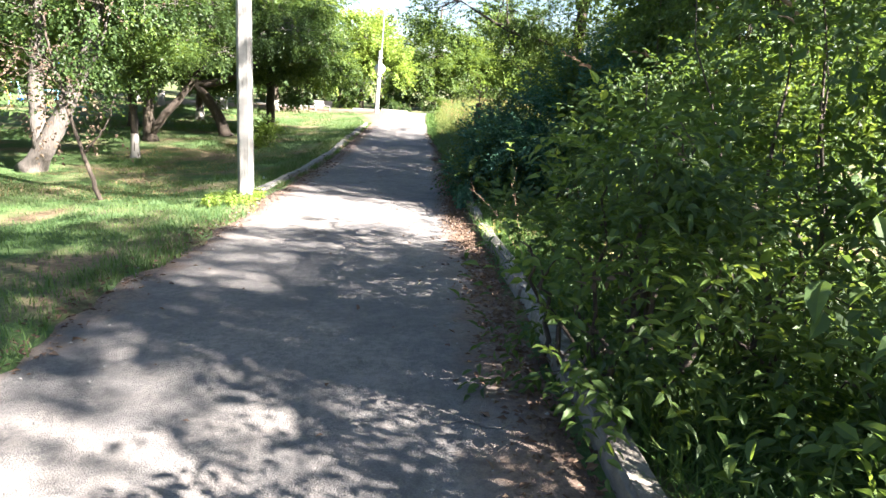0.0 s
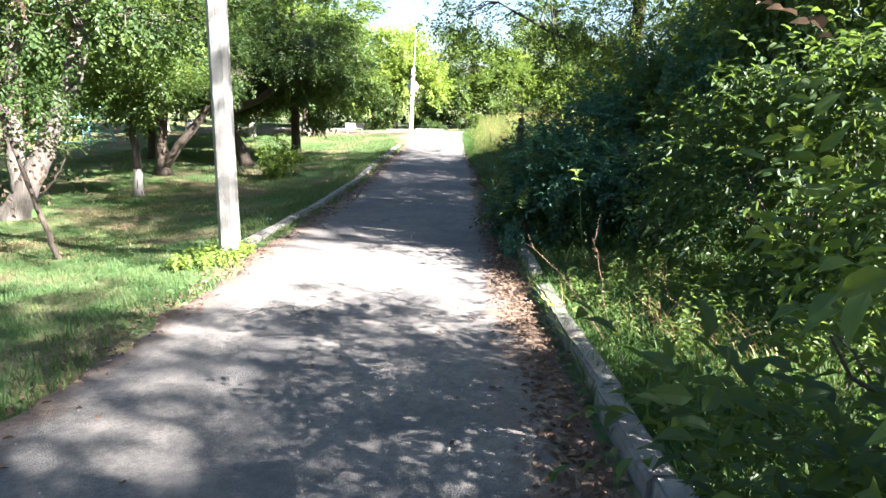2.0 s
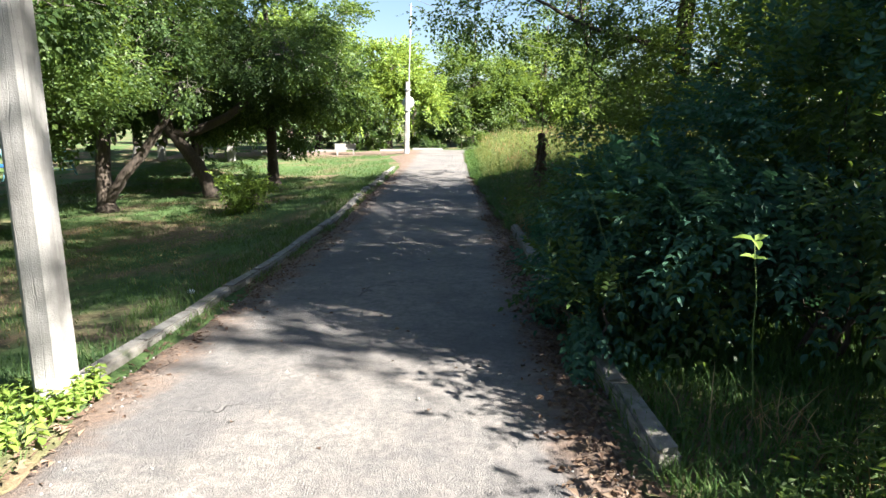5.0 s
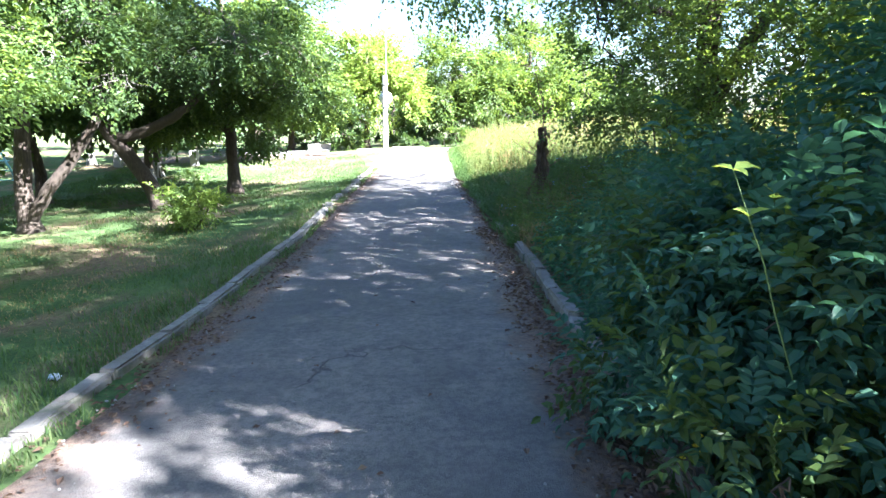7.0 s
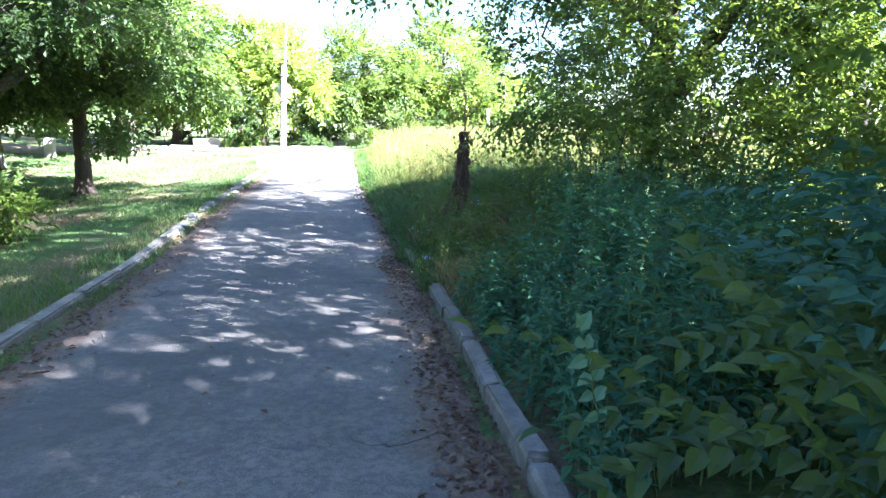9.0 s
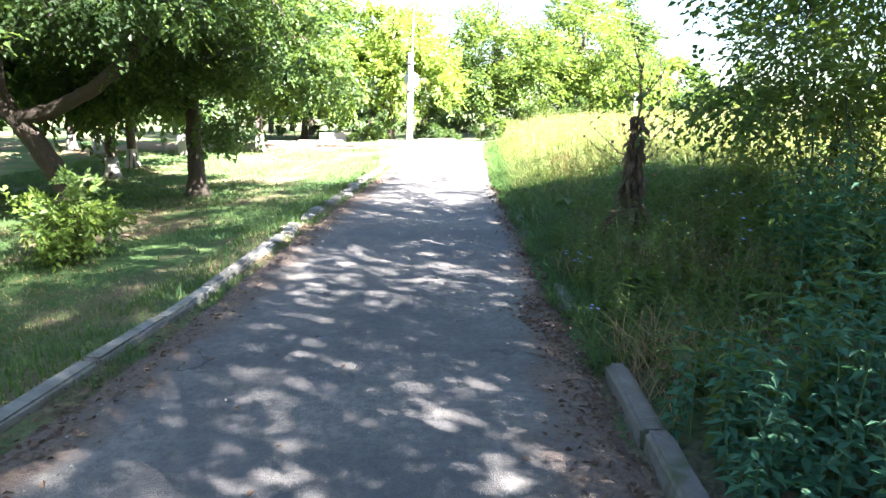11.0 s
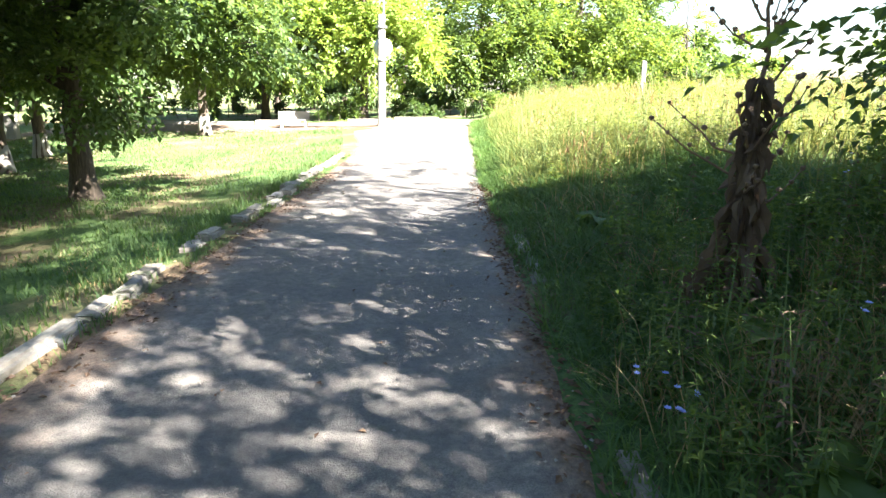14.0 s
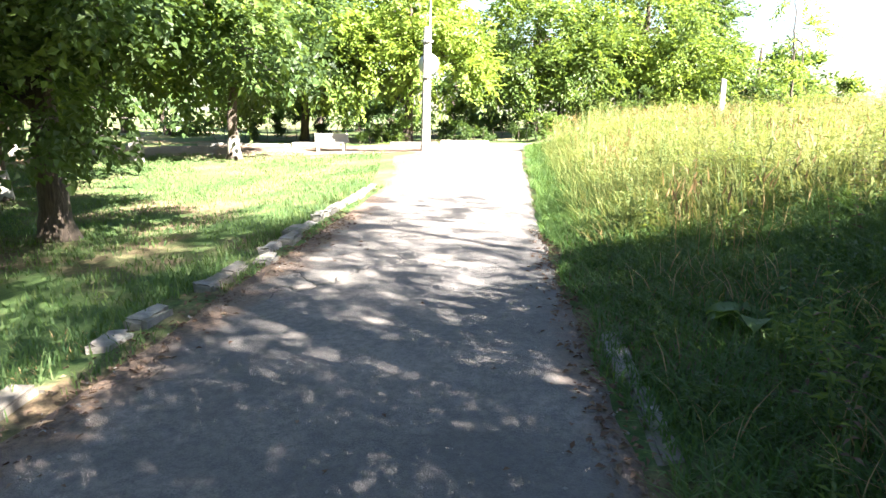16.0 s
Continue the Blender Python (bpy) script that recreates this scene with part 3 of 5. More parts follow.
tree(-8.45, 18.9, [[(0, 0, 0, 0.12), (0.0, 0, 1.0, 0.1), (-0.1, 0.1, 2.2, 0.085), (0.05, 0, 4.5, 0.05)],
                   [(-0.1, 0.1, 2.0, 0.05), (-0.6, 0.2, 3.0, 0.04), (-0.8, 0.2, 4.0, 0.02)]],
     [(0, 0, 3.3, 1.5, 1.5, 1.1), (-0.3, 0.3, 4.8, 1.8, 1.8, 1.1), (0.6, -0.4, 2.5, 1.1, 1.0, 0.5)], LEAF_MID, 1900, 0.105,
     "slim dark-barked tree with whitewashed foot on bare earth", wash=0.75)
tree(-9.95, 23.5, [[(0, 0, 0, 0.24), (-0.05, 0, 0.8, 0.2), (0.0, 0.1, 1.8, 0.18), (0.2, 0.2, 3.4, 0.14), (0.1, 0.3, 5.5, 0.08)],
                   [(0.05, 0, 0.35, 0.17), (0.6, 0.05, 1.1, 0.14), (1.5, 0.2, 2.2, 0.12), (2.1, 0.3, 3.2, 0.09), (2.3, 0.3, 5.0, 0.05)]],
     [(0.5, 0, 5.6, 2.6, 2.4, 1.5), (-1.2, 0, 4.4, 1.5, 1.6, 0.8), (2.2, -0.5, 5.0, 1.6, 1.6, 1.1), (1.8, -1.5, 4.0, 1.6, 1.1, 0.8)], LEAF_DARK, 3000, 0.105,
     "forked tree with two reddish brown trunks on the lawn", extra=((LEAF_MID, 0.4),), bare=90)
tree(-8.3, 26.3, [[(0.25, 0, 0, 0.24), (0, 0, 0.8, 0.22), (-0.6, 0.1, 1.6, 0.2), (-1.2, 0.1, 2.4, 0.17), (-1.3, 0.2, 4.2, 0.12), (-1.2, 0.3, 6.0, 0.07)],
                  [(-0.95, 0.1, 2.0, 0.16), (-0.1, 0, 2.15, 0.15), (1.0, -0.2, 2.6, 0.13), (1.9, -0.3, 3.3, 0.11), (2.8, -0.3, 4.6, 0.07)]],
     [(0, 0, 5.8, 3.2, 2.6, 1.5), (2.6, 0.6, 4.4, 1.7, 1.5, 1.1), (-1.2, -0.6, 4.8, 1.6, 1.6, 1.0), (3.2, 0.4, 5.4, 1.6, 1.6, 1.2), (0.8, 0.9, 4.1, 1.2, 0.8, 0.6), (2.4, -1.6, 4.4, 1.8, 1.3, 0.9)], LEAF_DARK, 3600, 0.105,
     "old tree with a dark arching side limb over the lawn", extra=((LEAF_MID, 0.5),), twigs=40, bare=110)
tree(-6.95, 29.3, [[(0, 0, 0, 0.24), (0.02, 0, 1.0, 0.19), (0.0, 0, 2.2, 0.17), (0.1, 0, 4.0, 0.13), (0, 0, 6.5, 0.07)],
                   [(0, 0, 2.3, 0.09), (1.2, -0.3, 3.2, 0.07), (2.6, -0.4, 3.9, 0.04)],
                   [(0, 0, 2.0, 0.08), (-1.3, -0.3, 2.9, 0.06), (-2.5, -0.3, 3.3, 0.03)]],
     [(0, 0, 5.2, 3.0, 3.0, 2.0), (2.0, -0.2, 3.4, 1.7, 1.9, 1.1), (-1.9, -0.3, 3.1, 1.8, 1.9, 1.1), (1.3, -1.2, 2.3, 1.3, 0.9, 0.6), (-0.9, -1.0, 3.0, 1.2, 0.9, 0.6)], LEAF_DARK, 4300, 0.12,
     "broad box elder with dark trunk and low hanging foliage", extra=((LEAF_MID, 0.5),), twigs=34, bare=40)
tree(-5.75, 22.6, [[(0, 0, 0, 0.02), (0.1, 0, 0.6, 0.015), (0.1, 0.1, 1.2, 0.008)], [(0, 0, 0, 0.018), (-0.35, 0, 0.6, 0.012), (-0.5, 0, 1.0, 0.006)], [(0, 0, 0, 0.018), (0.45, 0.1, 0.6, 0.012), (0.6, 0, 0.9, 0.006)]],
     [(0.05, 0, 0.9, 0.4, 0.4, 0.4), (0.25, 0, 0.5, 0.35, 0.35, 0.3), (-0.3, 0, 0.5, 0.3, 0.35, 0.3)], LEAF_LIGHT, 190, 0.11,
     "small leafy light green shrub growing on the lawn", name="lawn_shrub", group="", clump=0.14, twig=0.28, slim=0.5, extra=((LEAF_MID, 0.6),), twigs=14)
FAR_LEFT = [(-9.3, 40.6, 6.5, 2.9), (-12.6, 36.5, 7.5, 3.2), (-12.9, 28.8, 7.0, 3.0), (-13.5, 19.5, 7.5, 3.2), (-18.0, 22.0, 7.5, 3.4), (-12.0, 12.5, 7.0, 3.0), (-18.5, 42.0, 8.0, 3.6),
            (-13.8, 7.0, 7.5, 3.2), (-24.0, 33.0, 8.0, 3.6), (-11.6, 33.5, 6.6, 2.8)]
for x, y, h, w in FAR_LEFT:
    lean = rng.uniform(-0.4, 0.4, 2)
    tree(x, y, [[(0, 0, 0, 0.2), (0, 0, 1.5, 0.15), (lean[0], lean[1], 3.0, 0.13), (lean[0] * 2, lean[1], h - 0.8, 0.05)], [(lean[0] * 0.6, 0, 2.2, 0.08), (1.1, 0.3, 3.4, 0.05), (1.6, 0.3, 4.6, 0.02)]],
         [(0, 0, h - 2.2, w, w, 2.0), (w * 0.5, -0.4, 3.4, w * 0.6, w * 0.6, 0.9), (-w * 0.5, 0.3, 3.3, w * 0.6, w * 0.6, 0.9)], LEAF_MID if (x + y) % 2 < 1 else LEAF_DARK, 1500, 0.24,
         "park tree with dark trunk and spreading green crown", count=6, twig=0.6, clump=0.6, wash=0.6 if y > 30 else 0.0, twigs=16)

# trees beyond the crossing path
tree(-4.6, 47.2, [[(0, 0, 0, 0.2), (0.1, 0, 1.6, 0.16), (0.2, 0, 4, 0.1), (0.2, 0, 7, 0.04)], [(0.1, 0, 1.5, 0.1), (-1.2, 0, 2.4, 0.07), (-2.2, 0, 3.6, 0.04)]],
     [(0.3, 0, 4.9, 2.1, 2.2, 1.7), (1.5, -0.8, 3.3, 1.5, 1.5, 1.3), (-1.8, -0.6, 3.4, 2.0, 1.6, 1.4)], LEAF_LIGHT, 3300, 0.21,
     "bright yellow-green sunlit maple behind the pole", count=6, twig=0.6, slim=0.6, clump=0.45)
tree(-9.4, 48.0, [[(0, 0, 0, 0.2), (0.1, 0, 1.6, 0.16), (0.4, 0, 4, 0.1), (0.2, 0, 7, 0.04)]],
     [(-0.6, 0, 6.0, 3.0, 2.6, 2.4), (1.4, -1.2, 3.6, 2.0, 1.6, 1.5), (-2.0, -1.2, 3.2, 2.2, 1.6, 1.5)], LEAF_MID, 3000, 0.21,
     "full green roadside tree with low sunlit branches", count=6, twig=0.6, clump=0.5, extra=((LEAF_LIGHT, 0.5),))
tree(0.8, 51.0, [[(0, 0, 0, 0.22), (0, 0, 2.0, 0.18), (0.2, 0, 8, 0.05)]],
     [(0, 0, 4.4, 2.8, 2.6, 2.3), (-1.5, -1, 2.6, 1.8, 1.6, 1.5), (1.8, -1, 3.0, 2.0, 1.6, 1.7)], LEAF_MID, 3500, 0.21,
     "dense dark green tree at the crossing", count=6, twig=0.7, slim=0.55, clump=0.4)
tree(6.0, 53.0, [[(0, 0, 0, 0.22), (0, 0, 2.0, 0.18), (0.2, 0, 8, 0.05)]],
     [(-0.4, 0, 5.2, 2.9, 2.6, 2.5), (-1.8, -1, 3.4, 2.0, 1.6, 1.8), (2.0, -1, 2.6, 1.8, 1.6, 1.4)], LEAF_MID, 3100, 0.2,
     "tall green tree with yellow-green sunlit top", count=6, twig=0.7, slim=0.55, clump=0.45, extra=((LEAF_LIGHT, 0.4),))
tree(9.95, 58.0, [[(0, 0, 0, 0.22), (0, 0, 2.0, 0.18), (0.1, 0, 8, 0.05)]],
     [(0, 0, 4.8, 1.5, 1.5, 2.6), (-0.4, 0, 2.4, 1.9, 1.8, 1.4), (1.8, 0, 1.8, 1.6, 1.6, 1.2)], LEAF_DARK, 2600, 0.21,
     "narrow dark green poplar beyond the meadow", count=6, twig=0.6, clump=0.35, extra=((LEAF_MID, 0.4),))
tree(5.9, 35.4, [[(0, 0, 0, 0.03), (0.02, 0, 1.2, 0.025), (-0.1, 0, 2.2, 0.018), (-0.15, 0, 3.3, 0.008)]],
     [(0.0, 0, 1.3, 0.5, 0.5, 0.35), (0.1, 0, 1.9, 0.55, 0.5, 0.3), (-0.1, 0, 2.5, 0.5, 0.45, 0.25), (-0.15, 0, 3.1, 0.28, 0.3, 0.3), (-0.3, 0, 0.7, 0.7, 0.5, 0.3)], LEAF_LIGHT, 210, 0.10,
     "young light green ash sapling standing in tall grass", name="sapling", group="", slim=0.42, clump=0.1, twig=0.3, twigs=10)

# bank side
tree(4.95, 21.3, [[(0, 0, 0, 0.26), (0, 0, 1.2, 0.22), (-0.05, 0, 2.6, 0.2), (0.05, 0, 5.0, 0.16), (0.2, 0.2, 8.0, 0.08)],
                  [(0.05, 0, 1.6, 0.17), (0.6, -0.1, 2.6, 0.15), (1.4, -0.2, 3.8, 0.12), (2.2, -0.2, 5.5, 0.07)],
                  [(-0.05, 0, 2.9, 0.09), (-1.0, -0.3, 3.3, 0.07), (-2.4, -0.8, 3.5, 0.05), (-4.0, -1.4, 4.2, 0.02)]],
     [(0, 0, 6.4, 3.2, 3.0, 1.9), (0.5, 0.5, 8.6, 2.6, 3.0, 1.4), (-2.0, -0.3, 4.2, 1.5, 1.4, 0.8), (-4.9, -0.7, 3.9, 0.6, 0.6, 0.35), (2.2, -0.5, 4.0, 2.2, 1.8, 1.5), (-1.1, -0.3, 2.3, 1.1, 1.1, 1.1), (0.2, -1.3, 1.9, 1.7, 1.0, 1.2), (1.3, -1.6, 2.6, 1.5, 1.0, 1.2), (-1.9, 0.0, 1.7, 0.8, 0.8, 0.7), (0.6, 1.3, 2.8, 1.8, 1.0, 1.3)], LEAF_MID, 5600, 0.095,
     "large spreading tree with dark forked trunk on the bank", slim=0.62, even=16, extra=((LEAF_DARK, 0.4),), twigs=46)
# several stand out of view; heights and densities shape shade on path and lawn
for x, y, h, w, low, n in [(6.8, 15.3, 9.5, 2.9, 1, 3100), (5.9, 10.8, 11.0, 2.3, 1, 2300), (5.6, -5.6, 11.0, 2.6, 0, 700), (9.2, 10.4, 14.0, 3.0, 1, 1900), (9.6, -1.6, 13.0, 2.4, 0, 430), (9.6, 22.3, 10.0, 2.5, 1, 1000),
                           (9.0, 8.0, 11.5, 2.4, 0, 950), (10.6, -1.4, 12.0, 2.0, 0, 600), (9.5, 15.8, 19.0, 3.2, 0, 1100), (12.8, 8.6, 18.0, 3.0, 1, 1500), (12.8, 14.4, 19.0, 3.0, 1, 1500)]:
    lean = rng.uniform(-0.4, 0.4, 2)
    masses, g = [(0, 0, h - 2.0, w, w, 1.8)], 1.0 if low else 0.5
    if low:
        masses += [(-w * 0.4, 0, h * 0.5, w * 0.6, w * 0.7, 1.2), (w * 0.4, 0.3, h * 0.45, w * 0.6, w * 0.7, 1.2), (-w * 0.3, 0, 2.4, w * 0.5, w * 0.6, 0.9)]
    tree(x, y, [[(0, 0, 0, 0.19 * g), (0, 0, 1.5, 0.16 * g), (lean[0], lean[1], 3.2, 0.13 * g), (lean[0], lean[1], h - 0.8, 0.04)], [(0, 0, 1.5, 0.07), (-0.9, 0.3, 2.6, 0.05), (-1.6, 0.3, 3.8, 0.02)]],
         masses, LEAF_MID, n, 0.14, "green-crowned thicket tree behind the bank shrubs, placed for shade", count=7, twig=0.5, clump=0.5, even=7, group="thicket trees", twigs=16)

# the long bough is added out of view to shade path and lawn
tree(5.4, 0.0, [[(0, 0, 0, 0.2), (0, 0, 1.6, 0.17), (-0.2, 0.2, 3.4, 0.15), (-0.3, 0.3, 6.5, 0.1), (-0.2, 0.2, 9.6, 0.04)],
                [(-0.2, 0.2, 3.6, 0.09), (-1.4, 1.4, 6.2, 0.07), (-3.4, 3.0, 8.4, 0.05), (-5.2, 5.0, 9.2, 0.035), (-7.2, 6.6, 9.5, 0.015)]],
     [(0, 0, 8.5, 2.6, 2.6, 1.8), (1.2, 0.3, 5.0, 1.2, 1.5, 1.0), (-0.8, -0.3, 2.4, 1.2, 1.2, 0.8), (-3.4, 2.8, 8.7, 2.0, 2.2, 1.0), (-5.4, 5.2, 9.2, 1.9, 2.2, 0.9), (-7.4, 6.8, 9.5, 1.8, 2.2, 0.9)], LEAF_MID, 1000, 0.14,
     "thicket tree with an unseen bough added to shade the path", count=7, twig=0.5, clump=0.5, even=7, group="thicket trees", twigs=24)
# added out of view; its side crown throws dapples on the near pole
tree(11.6, 5.6, [[(0, 0, 0, 0.2), (0, 0, 2.0, 0.17), (0.1, 0, 6.0, 0.14), (0.0, 0.2, 14.0, 0.05)], [(0.1, 0, 7.0, 0.09), (-0.8, -1.0, 9.6, 0.07), (-1.9, -2.5, 12.6, 0.03)]],
     [(0, 0.3, 13.6, 2.2, 2.2, 1.8), (-1.9, -2.4, 12.4, 1.3, 1.2, 1.5)], LEAF_MID, 950, 0.14,
     "tall unseen thicket tree added to dapple the pole", count=7, twig=0.5, clump=0.5, even=7, group="thicket trees", twigs=20)


def thicket(x, y, blobs, leaf, n, size, label, count=7, slim=0.5, twig=0.4, clump=0.25, stems=14, extra=(), name="bush", neat=False, edge=0.62):
    """A shrub of many stems from the ground, leafy to its foot."""
    z = ground_at(x, y) - 0.03
    top = thing(name, x, y, z, label, "bush", "bank bushes")
    pieces = []
    for i in range(stems):
        b = blobs[i % len(blobs)]
        foot = np.array([b[0] * 0.7 + rng.normal(0, 0.15), b[1] * 0.8 + rng.normal(0, 0.15), 0])
        foot[2] = ground_at(x + foot[0], y + foot[1]) - z - 0.05
        tip = np.array(b[:3]) + unit(rng.normal(0, 1, 3)) * np.array(b[3:]) * 0.7
        pieces.append(tube(limb_path(foot, tip, 0.1, 0.04, 8), np.linspace(rng.uniform(0.012, 0.028), 0.004, 8), 5))
    mesh("branchwork", *join(*pieces), BARK, top, smooth=True)["kind"] = "stuff"
    for mat, share in ((leaf, 1.0), *extra):
        P, D = crown_points(blobs, int(n * share), clump)
        g = height(P[:, 0] + x, P[:, 1] + y) - z
        keep = (P[:, 2] > g + 0.06) & (P[:, 0] + x > edge + 0.35 * (P[:, 2] > 1.1))
        mesh("foliage", *sprigs(P[keep], D[keep], count, twig, size, slim, True, neat=neat), mat, top)
    return top


# dark leaves carry part of its shade; the rear masses shade its foot
thicket(2.5, 3.2, [(-0.95, 1.1, 0.9, 0.6, 0.9, 0.7), (-0.3, 0.6, 1.8, 1.2, 1.4, 1.0), (0.2, -1.6, 1.5, 1.3, 1.3, 1.3), (-0.75, 0.1, 0.5, 0.55, 1.3, 0.45), (0.8, 1.5, 2.4, 1.2, 1.2, 1.2), (1.4, -0.2, 2.8, 1.2, 1.4, 0.9), (0.1, 2.0, 1.0, 0.7, 0.7, 0.7), (0.1, -0.6, 0.5, 1.0, 1.4, 0.5), (0.6, 1.0, 1.0, 1.0, 1.1, 0.9), (-0.5, -1.5, 0.45, 0.7, 0.9, 0.45), (0.5, -2.0, 0.6, 1.0, 0.9, 0.6), (1.7, -0.4, 1.2, 0.9, 1.7, 1.2), (1.6, -2.0, 1.0, 0.9, 1.0, 1.0)],
        LEAF_DARK, 2300, 0.09, "dense overhanging box elder bush leaning over the kerb", stems=44, slim=0.48, extra=((LEAF_MID, 0.5), (LEAF_LIGHT, 0.06), (LEAF_BROWN, 0.015)))
thicket(1.2, 3.2, [(-0.42, 0.35, 0.85, 0.26, 0.35, 0.25), (-0.35, -0.2, 0.42, 0.28, 0.4, 0.28), (0.1, 0.3, 1.3, 0.4, 0.6, 0.4), (0.15, -0.1, 0.7, 0.4, 0.6, 0.5)],
        LEAF_DARK, 400, 0.075, "leafy box elder branches hanging over the kerb", slim=0.48, edge=0.46, clump=0.14, twig=0.3, stems=16, extra=((LEAF_MID, 0.4),))
# added dark mass that shades the bluish bush and closes the gaps behind it
thicket(4.7, 9.9, [(0, 0, 1.2, 1.0, 1.5, 1.2), (0.3, 0.3, 2.9, 1.1, 1.6, 1.2), (0.6, -0.2, 4.4, 1.2, 1.5, 1.0), (-0.6, 1.0, 3.4, 0.9, 1.2, 0.9)],
        LEAF_DARK, 1300, 0.11, "tall dark shrub added to shade the bluish bush", slim=0.55, stems=26)
thicket(1.25, 11.8, [(-0.4, -0.6, 0.5, 0.28, 0.6, 0.3), (-0.38, 0.5, 0.42, 0.28, 0.6, 0.3), (-0.05, -0.1, 0.95, 0.4, 0.9, 0.4)],
        LEAF_BLUE, 430, 0.07, "bluish green branches spilling over the kerb", count=11, twig=0.34, slim=0.62, clump=0.14, neat=True, edge=0.6, stems=16, extra=((LEAF_DARK, 0.3),))
thicket(2.7, 12.1, [(-1.1, 0.3, 0.55, 0.75, 1.2, 0.55), (-0.6, 0.0, 1.0, 0.9, 1.3, 0.7), (0.3, -0.2, 1.6, 1.1, 1.4, 0.9), (1.4, 0.2, 2.2, 1.1, 1.4, 0.9), (0.2, -1.1, 0.8, 1.2, 0.8, 0.8)],
        LEAF_BLUE, 1800, 0.075, "dark bluish green shrub with rounded compound leaves", count=13, twig=0.5, slim=0.62, neat=True, stems=40, extra=((LEAF_DARK, 0.4),))
thicket(4.3, 20.0, [(-0.8, 0.0, 1.2, 0.8, 0.8, 0.8), (0.3, -0.3, 1.7, 1.1, 0.9, 1.0), (1.3, 0, 2.6, 1.1, 1.0, 1.2), (-0.3, 0.3, 2.8, 0.9, 0.9, 0.9), (1.3, -0.9, 1.2, 1.1, 0.8, 0.9), (2.0, 0.4, 3.6, 1.0, 1.0, 0.9)],
        LEAF_MID, 850, 0.095, "sunlit young box elder shrub beneath the large tree", stems=20, extra=((LEAF_LIGHT, 0.5),))
# leaf tone carries its shade; the dense foliage also shades the clearing
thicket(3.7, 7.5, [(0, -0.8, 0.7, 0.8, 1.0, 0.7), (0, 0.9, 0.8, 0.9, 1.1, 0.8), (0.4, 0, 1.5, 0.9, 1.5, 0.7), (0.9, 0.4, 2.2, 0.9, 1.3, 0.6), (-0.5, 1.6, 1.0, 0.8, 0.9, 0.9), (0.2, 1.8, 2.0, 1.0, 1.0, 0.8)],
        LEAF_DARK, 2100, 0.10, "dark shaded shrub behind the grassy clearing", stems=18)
thicket(5.6, 14.6, [(-0.4, 0, 0.9, 1.1, 1.4, 0.9), (0.5, 0.5, 1.8, 1.2, 1.3, 1.0)],
        LEAF_DARK, 380, 0.12, "shaded green shrub at the back of the weeds", stems=14)
thicket(4.7, 23.7, [(0, 0, 1.0, 0.9, 0.8, 0.8), (0.2, 0, 2.1, 1.0, 0.8, 0.9), (0.9, 0.2, 3.0, 1.0, 0.8, 0.7)],
        LEAF_DARK, 800, 0.09, "green box elder growth at the edge of the meadow", slim=0.55, stems=18, extra=((LEAF_MID, 0.6),))
# added to fill sky gaps; its shade is put into the dark leaves
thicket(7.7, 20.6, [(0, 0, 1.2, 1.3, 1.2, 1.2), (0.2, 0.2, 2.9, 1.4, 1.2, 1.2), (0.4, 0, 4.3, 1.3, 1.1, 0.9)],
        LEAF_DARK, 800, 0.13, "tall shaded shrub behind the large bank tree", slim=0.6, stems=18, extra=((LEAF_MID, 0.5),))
thicket(7.0, 18.0, [(0, 0, 1.0, 1.3, 1.0, 1.0), (0.4, 0, 1.9, 1.2, 0.9, 0.8)],
        LEAF_MID, 420, 0.13, "leafy green shrub at the back of the nettles", slim=0.6, stems=18, extra=((LEAF_LIGHT, 0.25),))

# hedges and far woods


def hedge(x, y, rx, ry, rz, label, leaf=LEAF_MID, n=420):
    top = thing("hedge", x, y, ground_at(x, y) - 0.03, label, "hedge", "clipped hedges")
    P, D = crown_points([(0, 0, rz * 0.6, rx, ry, rz * 0.6)], n, 0.12)
    keep = P[:, 2] > 0.02
    mesh("foliage", *sprigs(P[keep], D[keep], 6, 0.25, 0.12, 0.6), leaf, top)
    mesh("branchwork", *join(*[tube(limb_path((u, 0, -0.05), (u * 1.1, rng.normal(0, 0.2), rz), 0, 0.03), np.linspace(0.02, 0.006, 7), 5) for u in np.linspace(-rx * 0.7, rx * 0.7, 6)]), BARK, top)["kind"] = "stuff"


hedge(0.9, 46.3, 1.1, 0.6, 0.75, "low rounded green hedge beside the crossing")
hedge(-5.8, 46.4, 1.6, 0.6, 0.9, "low green hedge behind the lawn edge")
# tree shade on this hedge is put into its dark leaf colour
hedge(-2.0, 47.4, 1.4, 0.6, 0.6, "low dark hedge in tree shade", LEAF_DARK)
for hx, hy in ((-13.0, 49.4), (-9.3, 50.2), (-6.0, 50.4), (-2.6, 50.0), (0.6, 49.6), (4.0, 49.8)):
    hedge(hx, hy, 1.8, 0.7, 1.5, "dark overgrown hedge beneath the roadside trees", LEAF_DARK, 430)


